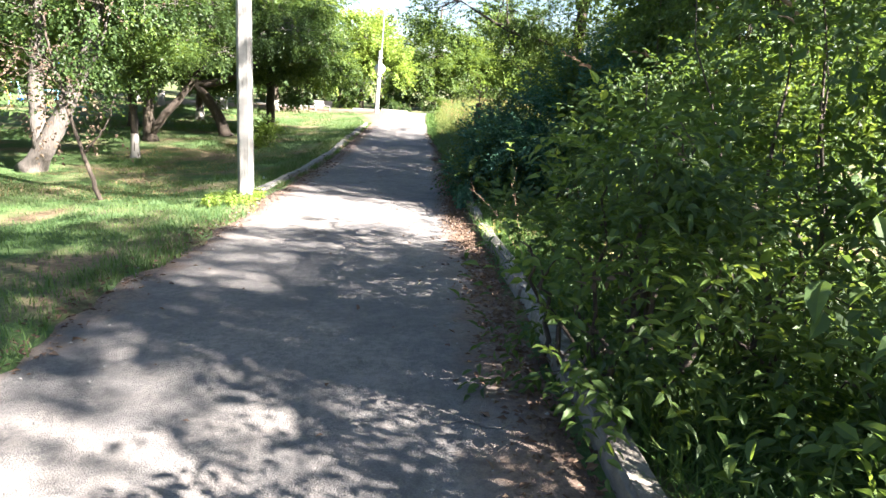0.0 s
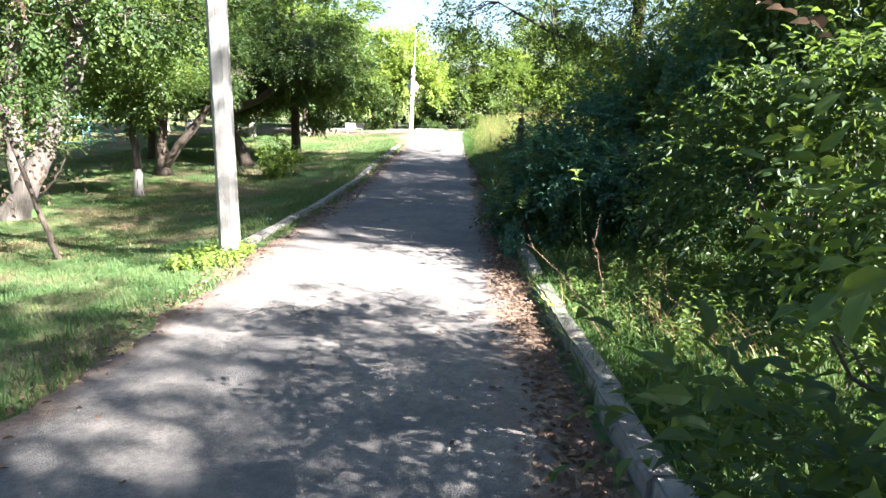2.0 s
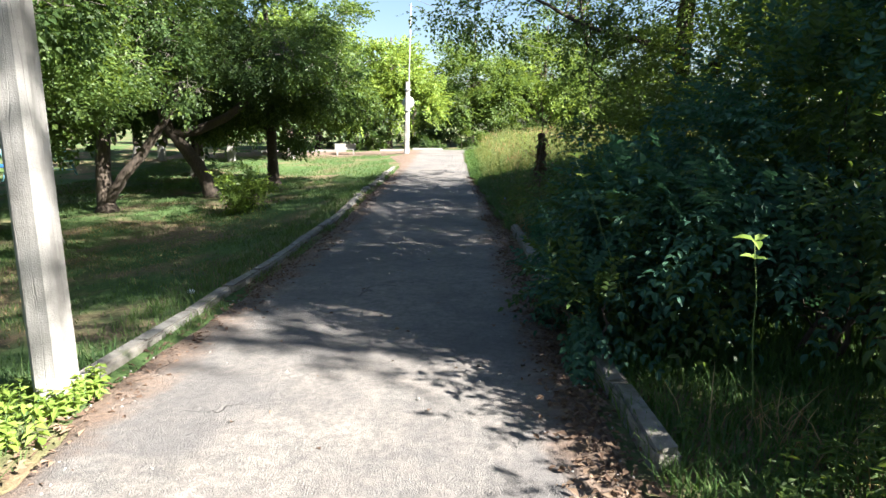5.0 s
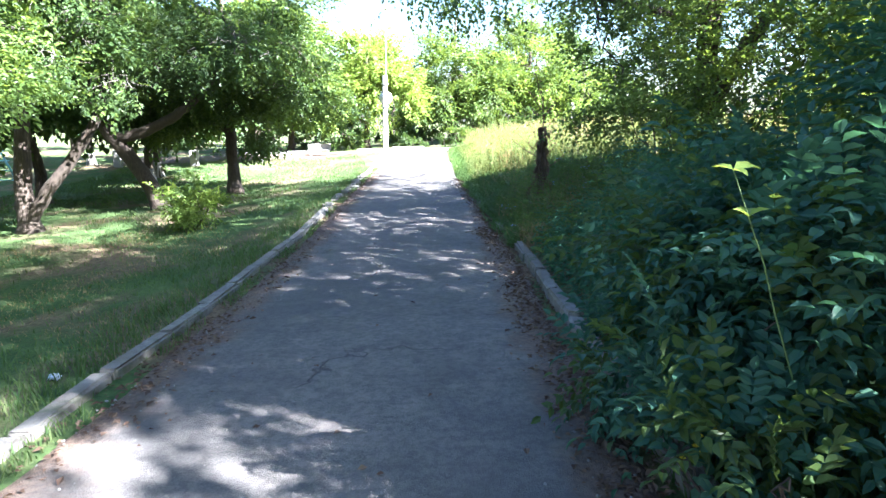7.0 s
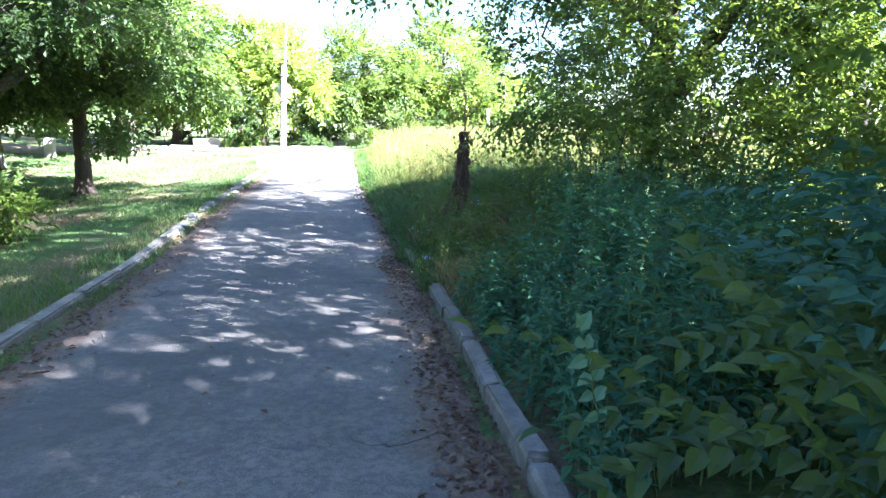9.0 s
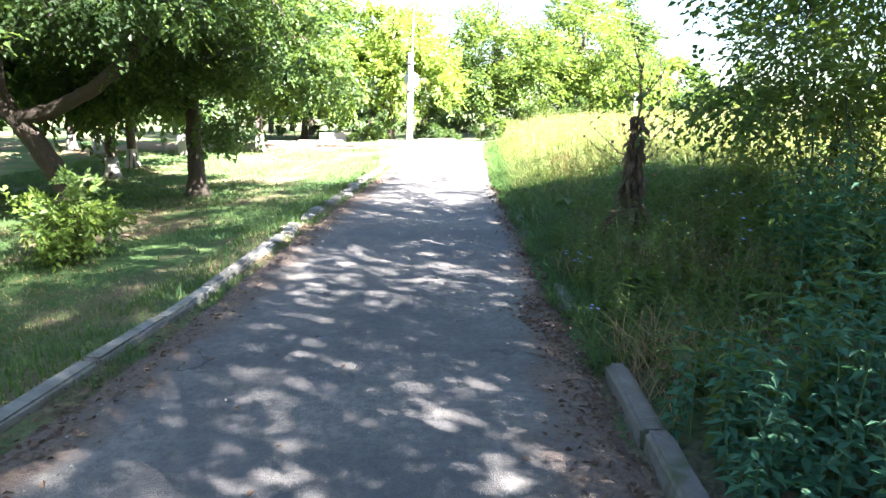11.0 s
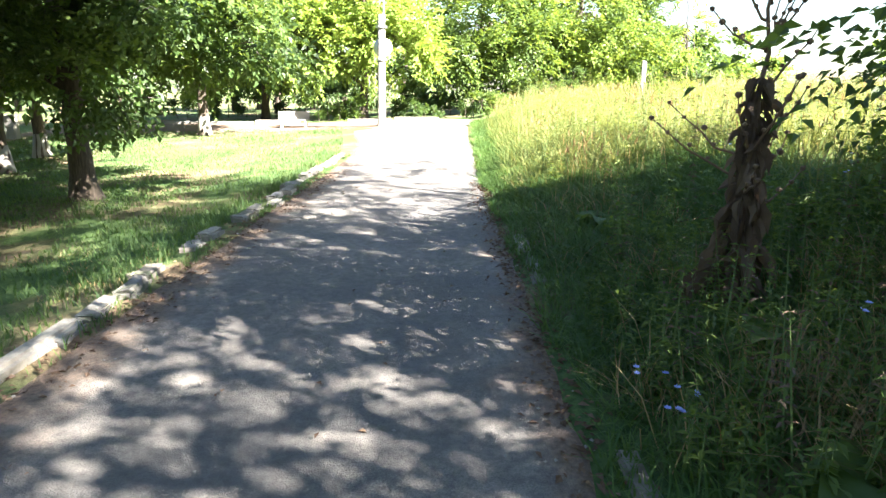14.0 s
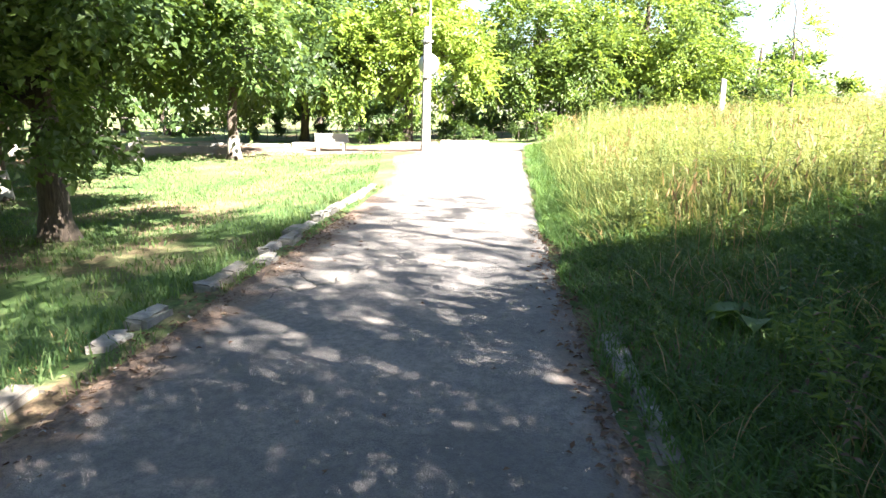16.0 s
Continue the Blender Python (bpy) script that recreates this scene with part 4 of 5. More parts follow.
def woods(name, label, spots, leaf, size, n):
    parts = []
    trunks = []
    for x, y, w, h in spots:
        z = ground_at(x, y)
        P, D = crown_points([(x, y, z + h * 0.6, w, w, h * 0.42), (x, y - w * 0.3, z + h * 0.25, w * 0.9, w * 0.8, h * 0.25)], n, 0.5)
        P = P[P[:, 2] > z]
        parts.append(sprigs(P, D[:len(P)], 5, size * 2.2, size, 0.6))
        trunks.append(tube(limb_path((x, y, z - 0.1), (x + rng.normal(0, 0.3), y, z + h * 0.8), 0, 0.08), np.linspace(0.22, 0.05, 7), 7))
    top = thing(name, spots[0][0], spots[0][1], ground_at(*spots[0][:2]), label, "trees")
    top["kind"] = "stuff"
    off = np.array(top.location)
    V, F = join(*parts)
    mesh("canopy", V - off, F, leaf, top)["kind"] = "stuff"
    V, F = join(*trunks)
    mesh("trunk", V - off, F, BARK, top)["kind"] = "stuff"


woods("woodland", "dense dark green park woodland closing the view", [(-46 + 4.4 * k + rng.uniform(-1, 1), 56 + rng.uniform(-3, 5), 3.4, 9 + rng.uniform(-1, 2)) for k in range(9)], LEAF_DARK, 0.4, 420)
# dark leaf row added to deepen the shade under the crossing trees
woods("woodland", "dark undergrowth added for shade behind the trees at the crossing", [(-14 + 3.2 * k + rng.uniform(-1, 1), 61 + rng.uniform(-2, 2), 2.8, 5.0) for k in range(10)], LEAF_DARK, 0.36, 320)
woods("woodland", "green woodland beyond the playground lawn", [(-34 + rng.uniform(-2, 2), 8 + 6.0 * k, 3.8, 9.5) for k in range(9)], LEAF_MID, 0.42, 420)
woods("woodland", "distant hazy green tree line across the meadow", [(16 + 8 * k + rng.uniform(-2, 2), 105 + rng.uniform(-8, 12), 5.5, 7.5 + rng.uniform(-1.5, 1.5)) for k in range(14)], LEAF_MID, 0.7, 260)
woods("woodland", "green thicket at the side of the meadow", [(17 + rng.uniform(-1, 2), -8 + 5 * k, 3.4, 7.5) for k in range(8)], LEAF_MID, 0.4, 320)
woods("woodland", "green thicket behind the start of the path", [(-20 + 5 * k, -16 + rng.uniform(-2, 2), 3.6, 8.5) for k in range(9)], LEAF_DARK, 0.4, 300)

# ---- grass and weeds ----


def blades(X, Y, tall, wide, lean=0.35):
    n = len(X)
    base = np.stack([X, Y, height(X, Y) - 0.01], 1)
    h = tall * rng.uniform(0.55, 1.25, n)
    a = rng.uniform(0, 2 * np.pi, n)
    out = np.stack([np.cos(a), np.sin(a), np.zeros(n)], 1)
    side = np.stack([-np.sin(a), np.cos(a), np.zeros(n)], 1)
    w = (wide * rng.uniform(0.6, 1.3, n))[:, None]
    bow = (lean * rng.uniform(0.2, 1.5, n) * h)[:, None]
    m = base + out * bow * 0.35 + np.array([[0, 0, 1]]) * (h * 0.6)[:, None]
    t = base + out * bow + np.array([[0, 0, 1]]) * h[:, None]
    V = np.stack([base - side * w, base + side * w, m + side * w * 0.7, m - side * w * 0.7, t], 1).reshape(-1, 3)
    k = np.arange(n)[:, None] * 5
    F = np.concatenate([k + np.array([f]) for f in ((0, 1, 2), (0, 2, 3), (3, 2, 4))])
    return V, F


def scatter(n, x0, x1, y0, y1, keep=None):
    X, Y = rng.uniform(x0, x1, n), rng.uniform(y0, y1, n)
    if keep is not None:
        k = keep(X, Y)
        X, Y = X[k], Y[k]
    return X, Y


def patchy(X, Y, share=0.6, scale=0.8):
    s = np.sin(X * scale * 1.9 + 1.3 * np.sin(Y * scale)) + np.sin(Y * scale * 1.4 + 1.7 * np.sin(X * scale * 1.2 + 2)) + 0.6 * np.sin(5.3 * X * scale) * np.sin(4.1 * Y * scale)
    return s > (1 - 2 * share) * 1.5 + rng.normal(0, 0.35, len(X))


def field(name, label, V, F, mat, category="grass"):
    return tagged(mesh(name, V, F, mat), label, category, kind="stuff")


LEFT_EDGE = lambda Y: np.interp(Y, [-8, 9.5, 10.5, 33, 36, 41], [-2.5, -2.5, -2.95, -2.95, -3.4, -4.4]) + 0.12 * np.sin(2.3 * Y) * (Y < 10)
lawn_keep = lambda X, Y: (X < LEFT_EDGE(Y)) & (patchy(X, Y, np.where((Y > 14) & (Y < 27) & (X < -5), 0.22, np.where((Y > 11.5) & (Y < 24) & (X < -3.6), 0.5, 0.82))) | (rng.uniform(0, 1, len(X)) < 0.12))
X, Y = scatter(96000, -11, -2.4, 0, 22, lawn_keep)
field("lawn_grass", "short patchy green lawn grass under the trees", *blades(X, Y, 0.075, 0.005, 0.8), GRASS_LAWN)
X, Y = scatter(54000, -16, -2.4, 22, 42, lawn_keep)
field("lawn_grass", "short sunlit lawn grass near the crossing", *blades(X, Y, 0.085, 0.009, 0.7), GRASS_LAWN)
X, Y = scatter(14000, -3.9, -2.3, -2, 34, lambda X, Y: (X < LEFT_EDGE(Y) + 0.05) & (X > LEFT_EDGE(Y) - 0.55) & patchy(X, Y, 0.55, 1.7))
field("verge_grass", "longer grass fringe along the path edge", *blades(X, Y, 0.17, 0.006, 0.8), GRASS_LAWN)

X, Y = scatter(15000, -9.0, -2.95, 11, 25, lambda X, Y: patchy(X + 3.1, Y, 0.5, 0.9))
field("dry_lawn", "short dry brown grass on the worn lawn", *blades(X, Y, 0.05, 0.005, 1.4), STRAW)

bank_keep = lambda X, Y: X > right_edge(Y) - 0.03 + 0.07 * np.sin(3 * Y)
X, Y = scatter(14000, 1.1, 4.0, -0.5, 5.8)
field("bank_grass", "shaded grass under the overhanging bush", *blades(X, Y, 0.2, 0.007, 1.0), GRASS_BANK)
X, Y = scatter(26000, 0.9, 4.5, 5.6, 12.5, bank_keep)
field("bank_grass", "green grass in the clearing beside the kerb", *blades(X, Y, 0.16, 0.006, 0.9), GRASS_BANK)
X, Y = scatter(56000, 0.3, 4.6, 18.5, 31, bank_keep)
field("bank_grass", "lush green grass on the bank", *blades(X, Y, np.interp(X - right_edge(Y), [0, 0.5, 2.5], [0.13, 0.17, 0.25]), 0.0065, 1.5), GRASS_BANK)
X, Y = scatter(14000, 0.25, 1.9, 31, 42.5, lambda X, Y: X > right_edge(Y) + 0.02 + 0.08 * np.sin(3 * Y))
field("bank_grass", "bright green grass edging the sunlit path", *blades(X, Y, 0.2, 0.007, 1.0), GRASS_BANK)
X, Y = scatter(46000, 0.8, 9.0, 27.5, 41, lambda X, Y: X > right_edge(Y) + 0.35)
field("meadow_grass", "tall sunlit yellow-green meadow grass", *blades(X, Y, np.interp(X - right_edge(Y), [0.3, 1.0, 2.8], [0.2, 0.36, 0.5]), 0.007, 1.0), GRASS_MEADOW)
X, Y = scatter(36000, 3.2, 16.0, 21, 60, lambda X, Y: (X > 4.2) | (Y > 24))
field("meadow_grass", "tall sunlit yellow-green meadow grass further off", *blades(X, Y, 0.5, 0.011, 0.9), GRASS_MEADOW)
X, Y = scatter(9000, 1.2, 13.0, 26, 55, lambda X, Y: patchy(X, Y, 0.35, 0.9) & (X > right_edge(Y) + 0.7))
tips = np.stack([X, Y, height(X, Y) + rng.uniform(0.42, 0.72, len(X))], 1) + np.column_stack([rng.normal(0, 0.08, (len(X), 2)), np.zeros(len(X))])
heads = leaves(tips, np.column_stack([rng.normal(0, 0.3, (len(X), 2)), np.ones(len(X))]), np.column_stack([rng.normal(0, 1, (len(X), 2)), np.zeros(len(X))]), rng.uniform(0.08, 0.2, len(X)), rng.uniform(0.015, 0.03, len(X)))
field("seed_heads", "dry straw-coloured grass stalks with seed heads", *join(blades(X, Y, 0.62, 0.004, 0.3), heads), STRAW)
X, Y = scatter(5000, 0.9, 2.3, 6.0, 30, lambda X, Y: (X > right_edge(Y) + 0.05) & patchy(X, Y, 0.3, 2.0) & ((Y < 10) | (Y > 17)))
field("dry_grass", "dry straw-coloured grass tufts hanging over the kerb", *blades(X, Y, 0.28, 0.005, 1.2), STRAW)


def weed_field(name, label, n, area, tall, size, mat, keep=None, pairs=9, slim=0.45):
    X, Y = scatter(n, *area, keep)
    n = len(X)
    h = tall * rng.uniform(0.6, 1.2, n) * np.clip(0.55 + 0.5 * (X - right_edge(Y)), 0.45, 1.1) * (0.95 + 0.3 * np.sin(2.3 * X + 1.1 * Y) * np.sin(1.9 * Y - 0.8 * X))
    base = np.stack([X, Y, height(X, Y)], 1)
    lean = rng.normal(0, 0.12, (n, 2))
    k = np.tile(np.arange(pairs), n)
    rep = lambda a: np.repeat(a, pairs, axis=0)
    u = 0.2 + 0.8 * (k + 0.5) / pairs
    P = rep(base)
    P[:, 2] += u * rep(h)
    P[:, :2] += rep(lean) * (u * rep(h))[:, None]
    pieces = []
    ang = k * 1.57 + rep(rng.uniform(0, 6, n)) + rng.normal(0, 0.25, len(k))
    for s in (0, np.pi):
        D = np.stack([np.cos(ang + s), np.sin(ang + s), rng.uniform(-0.5, 0.3, len(k))], 1)
        L = size * rng.uniform(0.7, 1.25, len(k)) * (1.25 - 0.6 * u)
        pieces.append(leaves(P, D, np.tile([[0, 0, 1.0]], (len(k), 1)) + rng.normal(0, 0.2, (len(k), 3)), L, L * slim))
    V, F = join(*pieces)
    tagged(mesh(name, V, F, mat), label, "weeds", kind="stuff")
    V, F = blades(X, Y, 1.0, 0.005, 0.0)
    V = V.reshape(-1, 5, 3)
    V[:, :, 2] = base[:, None, 2] + (V[:, :, 2] - base[:, None, 2]) / np.maximum(V[:, 4:5, 2] - base[:, None, 2], 1e-3) * h[:, None]
    V[:, 2:4, :2] += (lean * h[:, None])[:, None] * 0.6
    V[:, 4, :2] += lean * h[:, None]
    tagged(mesh("weed_stalks", V.reshape(-1, 3), F, STEM), "thin green stalks of the weeds", "weeds", kind="stuff")


weed_field("nettles", "dense dark green nettles beside the kerb", 2300, (1.05, 5.6, 14.0, 20.2), 0.95, 0.10, LEAF_NETTLE, lambda X, Y: (X > 1.08) & ((Y < 17.8) | (X > 2.6)))
weed_field("tall_weeds", "leafy lighter weeds standing among the nettles", 300, (1.2, 5.0, 13.8, 19.5), 1.0, 0.12, LEAF_MID, lambda X, Y: patchy(X, Y, 0.4, 1.4), pairs=8, slim=0.5)
weed_field("tall_weeds", "wiry herbs and dry stalks on the bank", 520, (1.05, 3.8, 17.6, 23.0), 0.6, 0.075, LEAF_MID, lambda X, Y: X > right_edge(Y) + 0.25, pairs=8, slim=0.33)
weed_field("dry_weeds", "thin brown dry stalks on the bank", 130, (1.2, 3.8, 17.6, 24.0), 0.8, 0.05, LEAF_BROWN, pairs=8, slim=0.4)
weed_field("tall_weeds", "mixed green herbs and weeds on the bank", 420, (1.2, 4.2, 17.5, 24.5), 0.75, 0.09, LEAF_MID, lambda X, Y: (X > 1.45) & patchy(X, Y, 0.5, 1.2))
weed_field("tall_weeds", "low green weeds around the pole foot", 60, (-3.35, -2.55, 9.4, 10.6), 0.42, 0.09, LEAF_LIGHT, pairs=6, slim=0.55)
weed_field("tall_weeds", "yellowish herbs among the meadow grass", 2100, (1.2, 10.5, 26.5, 44), 0.85, 0.085, GRASS_MEADOW, lambda X, Y: X > right_edge(Y) + 0.8, pairs=10, slim=0.35)
weed_field("tall_weeds", "light green herbs among the meadow grass", 500, (1.2, 9.5, 26.5, 40), 0.7, 0.1, LEAF_LIGHT, lambda X, Y: (X > right_edge(Y) + 0.6) & patchy(X, Y, 0.4, 1.1), pairs=8, slim=0.5)
weed_field("dry_weeds", "brown dried weed stalks standing in the meadow", 420, (1.8, 7.5, 24.5, 36), 0.95, 0.05, LEAF_BROWN, lambda X, Y: (X > 2.2) & patchy(X, Y, 0.35, 1.3), pairs=10, slim=0.5)
weed_field("low_herbs", "small dark leafy herbs matted in the bank grass", 1500, (0.75, 4.6, 20.5, 29.5), 0.24, 0.055, LEAF_DARK, lambda X, Y: (X > right_edge(Y) + 0.15) & patchy(X, Y, 0.55, 1.3), pairs=6, slim=0.6)
weed_field("low_herbs", "light green herbs dotted through the bank grass", 500, (0.75, 4.6, 20.5, 29.5), 0.3, 0.06, LEAF_MID, lambda X, Y: (X > right_edge(Y) + 0.15) & patchy(X, Y, 0.4, 1.9), pairs=6, slim=0.5)
weed_field("tall_weeds", "low leafy weeds under the bush", 420, (1.2, 4.2, 0.2, 5.8), 0.5, 0.1, LEAF_DARK, pairs=6, slim=0.55)
weed_field("tall_weeds", "low weeds in the clearing", 160, (1.15, 3.5, 6.2, 9.8), 0.4, 0.08, LEAF_MID)


def litter(n, xf, y0, y1, label, spread_):
    Y = rng.uniform(y0, y1, n)
    X = xf(Y) + rng.normal(0, spread_, n)
    P = np.stack([X, Y, height(X, Y) + 0.012], 1)
    a = rng.uniform(0, 6.28, n)
    D = np.stack([np.cos(a), np.sin(a), rng.normal(0, 0.25, n)], 1)
    L = rng.uniform(0.025, 0.075, n)
    tagged(mesh("leaf_litter", *leaves(P, D, np.tile([[0, 0, 1.0]], (n, 1)) + rng.normal(0, 0.3, (n, 3)), L, L * 0.55), LEAF_RED), label, "leaves", kind="stuff")


litter(5600, lambda Y: right_edge(Y) - 0.2, 0.5, 20.5, "dry reddish brown leaves gathered along the kerb", 0.13)
litter(900, lambda Y: right_edge(Y) - 0.12, 20.5, 29, "few dry leaves along the grassy edge", 0.1)
litter(2600, lambda Y: -2.55 + 0 * Y, 3, 30, "dry brown leaves along the lawn edge", 0.16)
litter(160, lambda Y: -0.9 + 0 * Y, 1, 30, "scattered fallen leaves on the asphalt", 0.9)


X, Y = scatter(6500, 1.0, 3.6, 16.8, 22.5, lambda X, Y: (X > right_edge(Y) + 0.15) & patchy(X, Y, 0.4, 1.6))
field("dry_grass", "tangled dry grass among the bank weeds", *blades(X, Y, 0.34, 0.005, 1.3), STRAW)
X, Y = scatter(2600, -2.76, -2.6, 10.5, 33, lambda X, Y: patchy(X, Y, 0.28, 2.2))
field("verge_grass", "small grass tufts at the kerb foot", *blades(X, Y, 0.09, 0.005, 1.0), GRASS_LAWN)


def burdock_rosette(x, y, size, count=7):
    """Large ruffled leaves spreading from the ground."""
    top = thing("burdock_plant", x, y, ground_at(x, y), "low green burdock with large ruffled leaves on the bank", "plant", "burdock plants")
    for k in range(count):
        a = 6.283 * k / count + rng.normal(0, 0.3)
        rise = rng.uniform(0.5, 1.3)
        d = np.array([math.cos(a), math.sin(a), rise])
        d /= np.linalg.norm(d)
        stalk = size * rng.uniform(0.5, 0.9)
        q = d * stalk
        mesh("leaf_stalk", *tube(bend((0, 0, 0), q, 5, 0.02), np.linspace(0.007, 0.004, 5), 5), STEM, top, smooth=True)
        L = size * rng.uniform(0.8, 1.2)
        ln, wn = 9, 5
        side = np.array([-math.sin(a), math.cos(a), 0])
        out = np.array([math.cos(a), math.sin(a), 0])
        V = []
        for i in range(ln):
            u = i / (ln - 1)
            w = 0.62 * math.sin(math.pi * min(1, u * 0.85 + 0.12)) ** 0.8 * (1 - 0.55 * u)
            c = q + out * L * u * 0.9 + np.array([0, 0, 0.22 * L * math.sin(2.2 * u) - 0.35 * L * u * u])
            for j in range(wn):
                v = j / (wn - 1) * 2 - 1
                V.append(c + side * v * w * L + np.array([0, 0, (0.12 * v * v + 0.05 * math.sin(9 * u + 3 * v * k)) * L]))
        i, j = np.meshgrid(np.arange(ln - 1), np.arange(wn - 1), indexing="ij")
        b = (i * wn + j).ravel()
        mesh("leaf", np.array(V), np.stack([b, b + wn, b + wn + 1, b + 1], 1), LEAF_MID, top, smooth=True)


for x, y, r in [(1.75, 20.3, 0.24), (2.4, 19.2, 0.28), (1.9, 21.6, 0.2), (1.6, 24.9, 0.2), (3.0, 20.8, 0.26), (1.55, 18.3, 0.22)]:
    burdock_rosette(x, y, r)


def dead_burdock(x, y):
    z = ground_at(x, y) - 0.04
    top = thing("dead_burdock", x, y, z, "tall withered brown burdock with drooping leaves and burs", "plant")
    stalk = bend((0, 0, 0), (0.05, 0, 2.25), 10, 0, 0.015)
    mesh("stalk", *tube(stalk, np.linspace(0.035, 0.008, 10), 7, 0.1), STALK, top, smooth=True)
    for i in range(20):
        h = rng.uniform(0.7, 2.2)
        a = rng.uniform(0, 6.28)
        r = rng.uniform(0.25, 0.7) * (1.2 - 0.3 * h)
        foot = np.array([0.05 * h / 2.25, 0, h])
        tip = foot + np.array([math.cos(a) * r, math.sin(a) * r, rng.uniform(0.2, 0.55)])
        P = bend(foot, tip, 6, -0.05, 0.01)
        b = mesh("side_branch", *tube(P, np.linspace(0.011, 0.004, 6), 5), STALK, top, smooth=True)
        burs = []
        for q in (P[-1], P[4], P[3] + (0.02, 0.02, 0.03), P[2] + (0, 0.02, 0.02)):
            w = rng.uniform(0.012, 0.022)
            burs.append(tube([q - (0, 0, w), q - (0, 0, w * 0.4), q + (0, 0, w * 0.5), q + (0, 0, w)], [w * 0.3, w, w, w * 0.3], 7, 0.25))
        mesh("bur_cluster", *join(*burs), STALK, b)["kind"] = "stuff"
    n = 260
    h = rng.uniform(0.12, 1.62, n)
    a = rng.uniform(0, 6.28, n)
    P = np.stack([np.cos(a) * 0.03 + 0.022 * h, np.sin(a) * 0.03, h], 1)
    D = np.stack([np.cos(a) * 0.6, np.sin(a) * 0.6, rng.normal(-1.2, 0.5, n)], 1)
    N = np.stack([np.cos(a), np.sin(a), np.full(n, 0.4)], 1) + rng.normal(0, 0.6, (n, 3))
    L = rng.uniform(0.1, 0.27, n) * (1.3 - 0.4 * h)
    mesh("withered_foliage", *big_leaves(P, D, N, L, L * rng.uniform(0.25, 0.5, n), 0.5), LEAF_BROWN, top)["kind"] = "stuff"
    for k in range(15):
        a = rng.uniform(0, 6.28)
        q = np.array([[math.cos(a) * 0.05, math.sin(a) * 0.05, rng.uniform(0.3, 0.6)]])
        d = np.array([[math.cos(a) * 0.9, math.sin(a) * 0.9, -0.75]])
        mesh("dead_leaf", *big_leaves(q, d, np.array([[0.1, 0.1, 1.0]]), [rng.uniform(0.3, 0.5)], [rng.uniform(0.08, 0.16)], 0.5), LEAF_BROWN, top)


dead_burdock(1.92, 22.35)

# ---- playground and bench, far off ----


def climbing_frame(x, y):
    top = thing("climbing_frame", x, y, ground_at(x, y), "blue painted steel playground climbing frame on the lawn", "playground")
    for sx in (-0.75, 0.75):
        for sy in (-0.9, 0.9):
            mesh("leg", *tube([(sx * 1.25, sy * 1.4, -0.1), (sx * 0.6, sy * 0.45, 2.5)], [0.04, 0.04], 8), PAINT_SKY, top, "pale blue leg", True)
        mesh("side_rail", *tube(bend((sx * 0.6, -0.45, 2.5), (sx * 0.6, 0.45, 2.5), 6, 0.12), [0.045] * 6, 8), PAINT_BLUE, top, smooth=True)
    for k in range(7):
        v = -0.45 + 0.15 * k
        mesh("rung", *tube([(-0.6, v, 2.5 + 0.12 * (1 - (v / 0.45) ** 2)), (0.6, v, 2.5 + 0.12 * (1 - (v / 0.45) ** 2))], [0.03, 0.03], 6), PAINT_BLUE, top, smooth=True)
    for k in range(4):
        f = 0.3 + 0.42 * k
        for sy in (-1, 1):
            w, d = 0.94 - 0.12 * f, sy * (1.26 - 0.3 * f)
            mesh("rung", *tube([(-w, d, f), (w, d, f)], [0.025, 0.025], 6), PAINT_SKY, top, smooth=True)
    return top


climbing_frame(-19.2, 34.6)


def swing(x, y, w, h, mat, label):
    top = thing("swing", x, y, ground_at(x, y), label, "playground")
    for sx in (-w / 2, w / 2):
        for sy in (-0.7, 0.7):
            mesh("leg", *tube([(sx, sy, -0.1), (sx, 0, h)], [0.035, 0.035], 8), mat, top, smooth=True)
    mesh("top_bar", *tube([(-w / 2, 0, h), (w / 2, 0, h)], [0.04, 0.04], 8), mat, top, smooth=True)
    for sx in (-0.2, 0.2):
        mesh("hanger", *tube([(sx, 0, 0.5), (sx, 0, h)], [0.012, 0.012], 5), STEEL, top)
    mesh("seat", *tube([(-0.24, 0, 0.48), (0.24, 0, 0.48)], [0.09, 0.09], 6), PAINT_BLUE, top)


swing(-21.8, 35.5, 2.0, 1.9, PAINT_YELLOW, "small yellow steel swing frame on the playground")
swing(-24.6, 37.5, 2.4, 2.0, PAINT_SKY, "pale blue steel swing frame on the playground")


def concrete_bench(x, y, turn):
    z = ground_at(x, y)
    top = thing("park_bench", x, y, z, "pale concrete park bench at the lawn edge", "bench")
    top.rotation_euler, top.scale = (0, 0, radians(turn)), (0.72, 0.8, 0.8)
    for sx in (-0.65, 0.65):
        me = stone_block(0.45, 0.14, 0.42, 0.004, 1.0, PALE_CONCRETE)
        ob = new("leg", me)
        ob.parent, ob.location = top, (sx, 0, -0.03)
    for k in range(3):
        me = stone_block(1.7, 0.13, 0.05, 0.003, 1.0, PALE_CONCRETE)
        ob = new("seat_slab", me)
        ob.parent, ob.location, ob.rotation_euler = top, (0, -0.15 + 0.15 * k, 0.39), (0, 0, radians(90))
    me = stone_block(1.7, 0.06, 0.4, 0.004, 1.0, PALE_CONCRETE)
    ob = new("backrest", me)
    ob.parent, ob.location, ob.rotation_euler = top, (0, 0.24, 0.42), (0, 0, radians(90))


concrete_bench(-6.7, 43.0, 10)


# ---- small things near the path ----
leaf_me = bpy.data.meshes.new("leaflet")
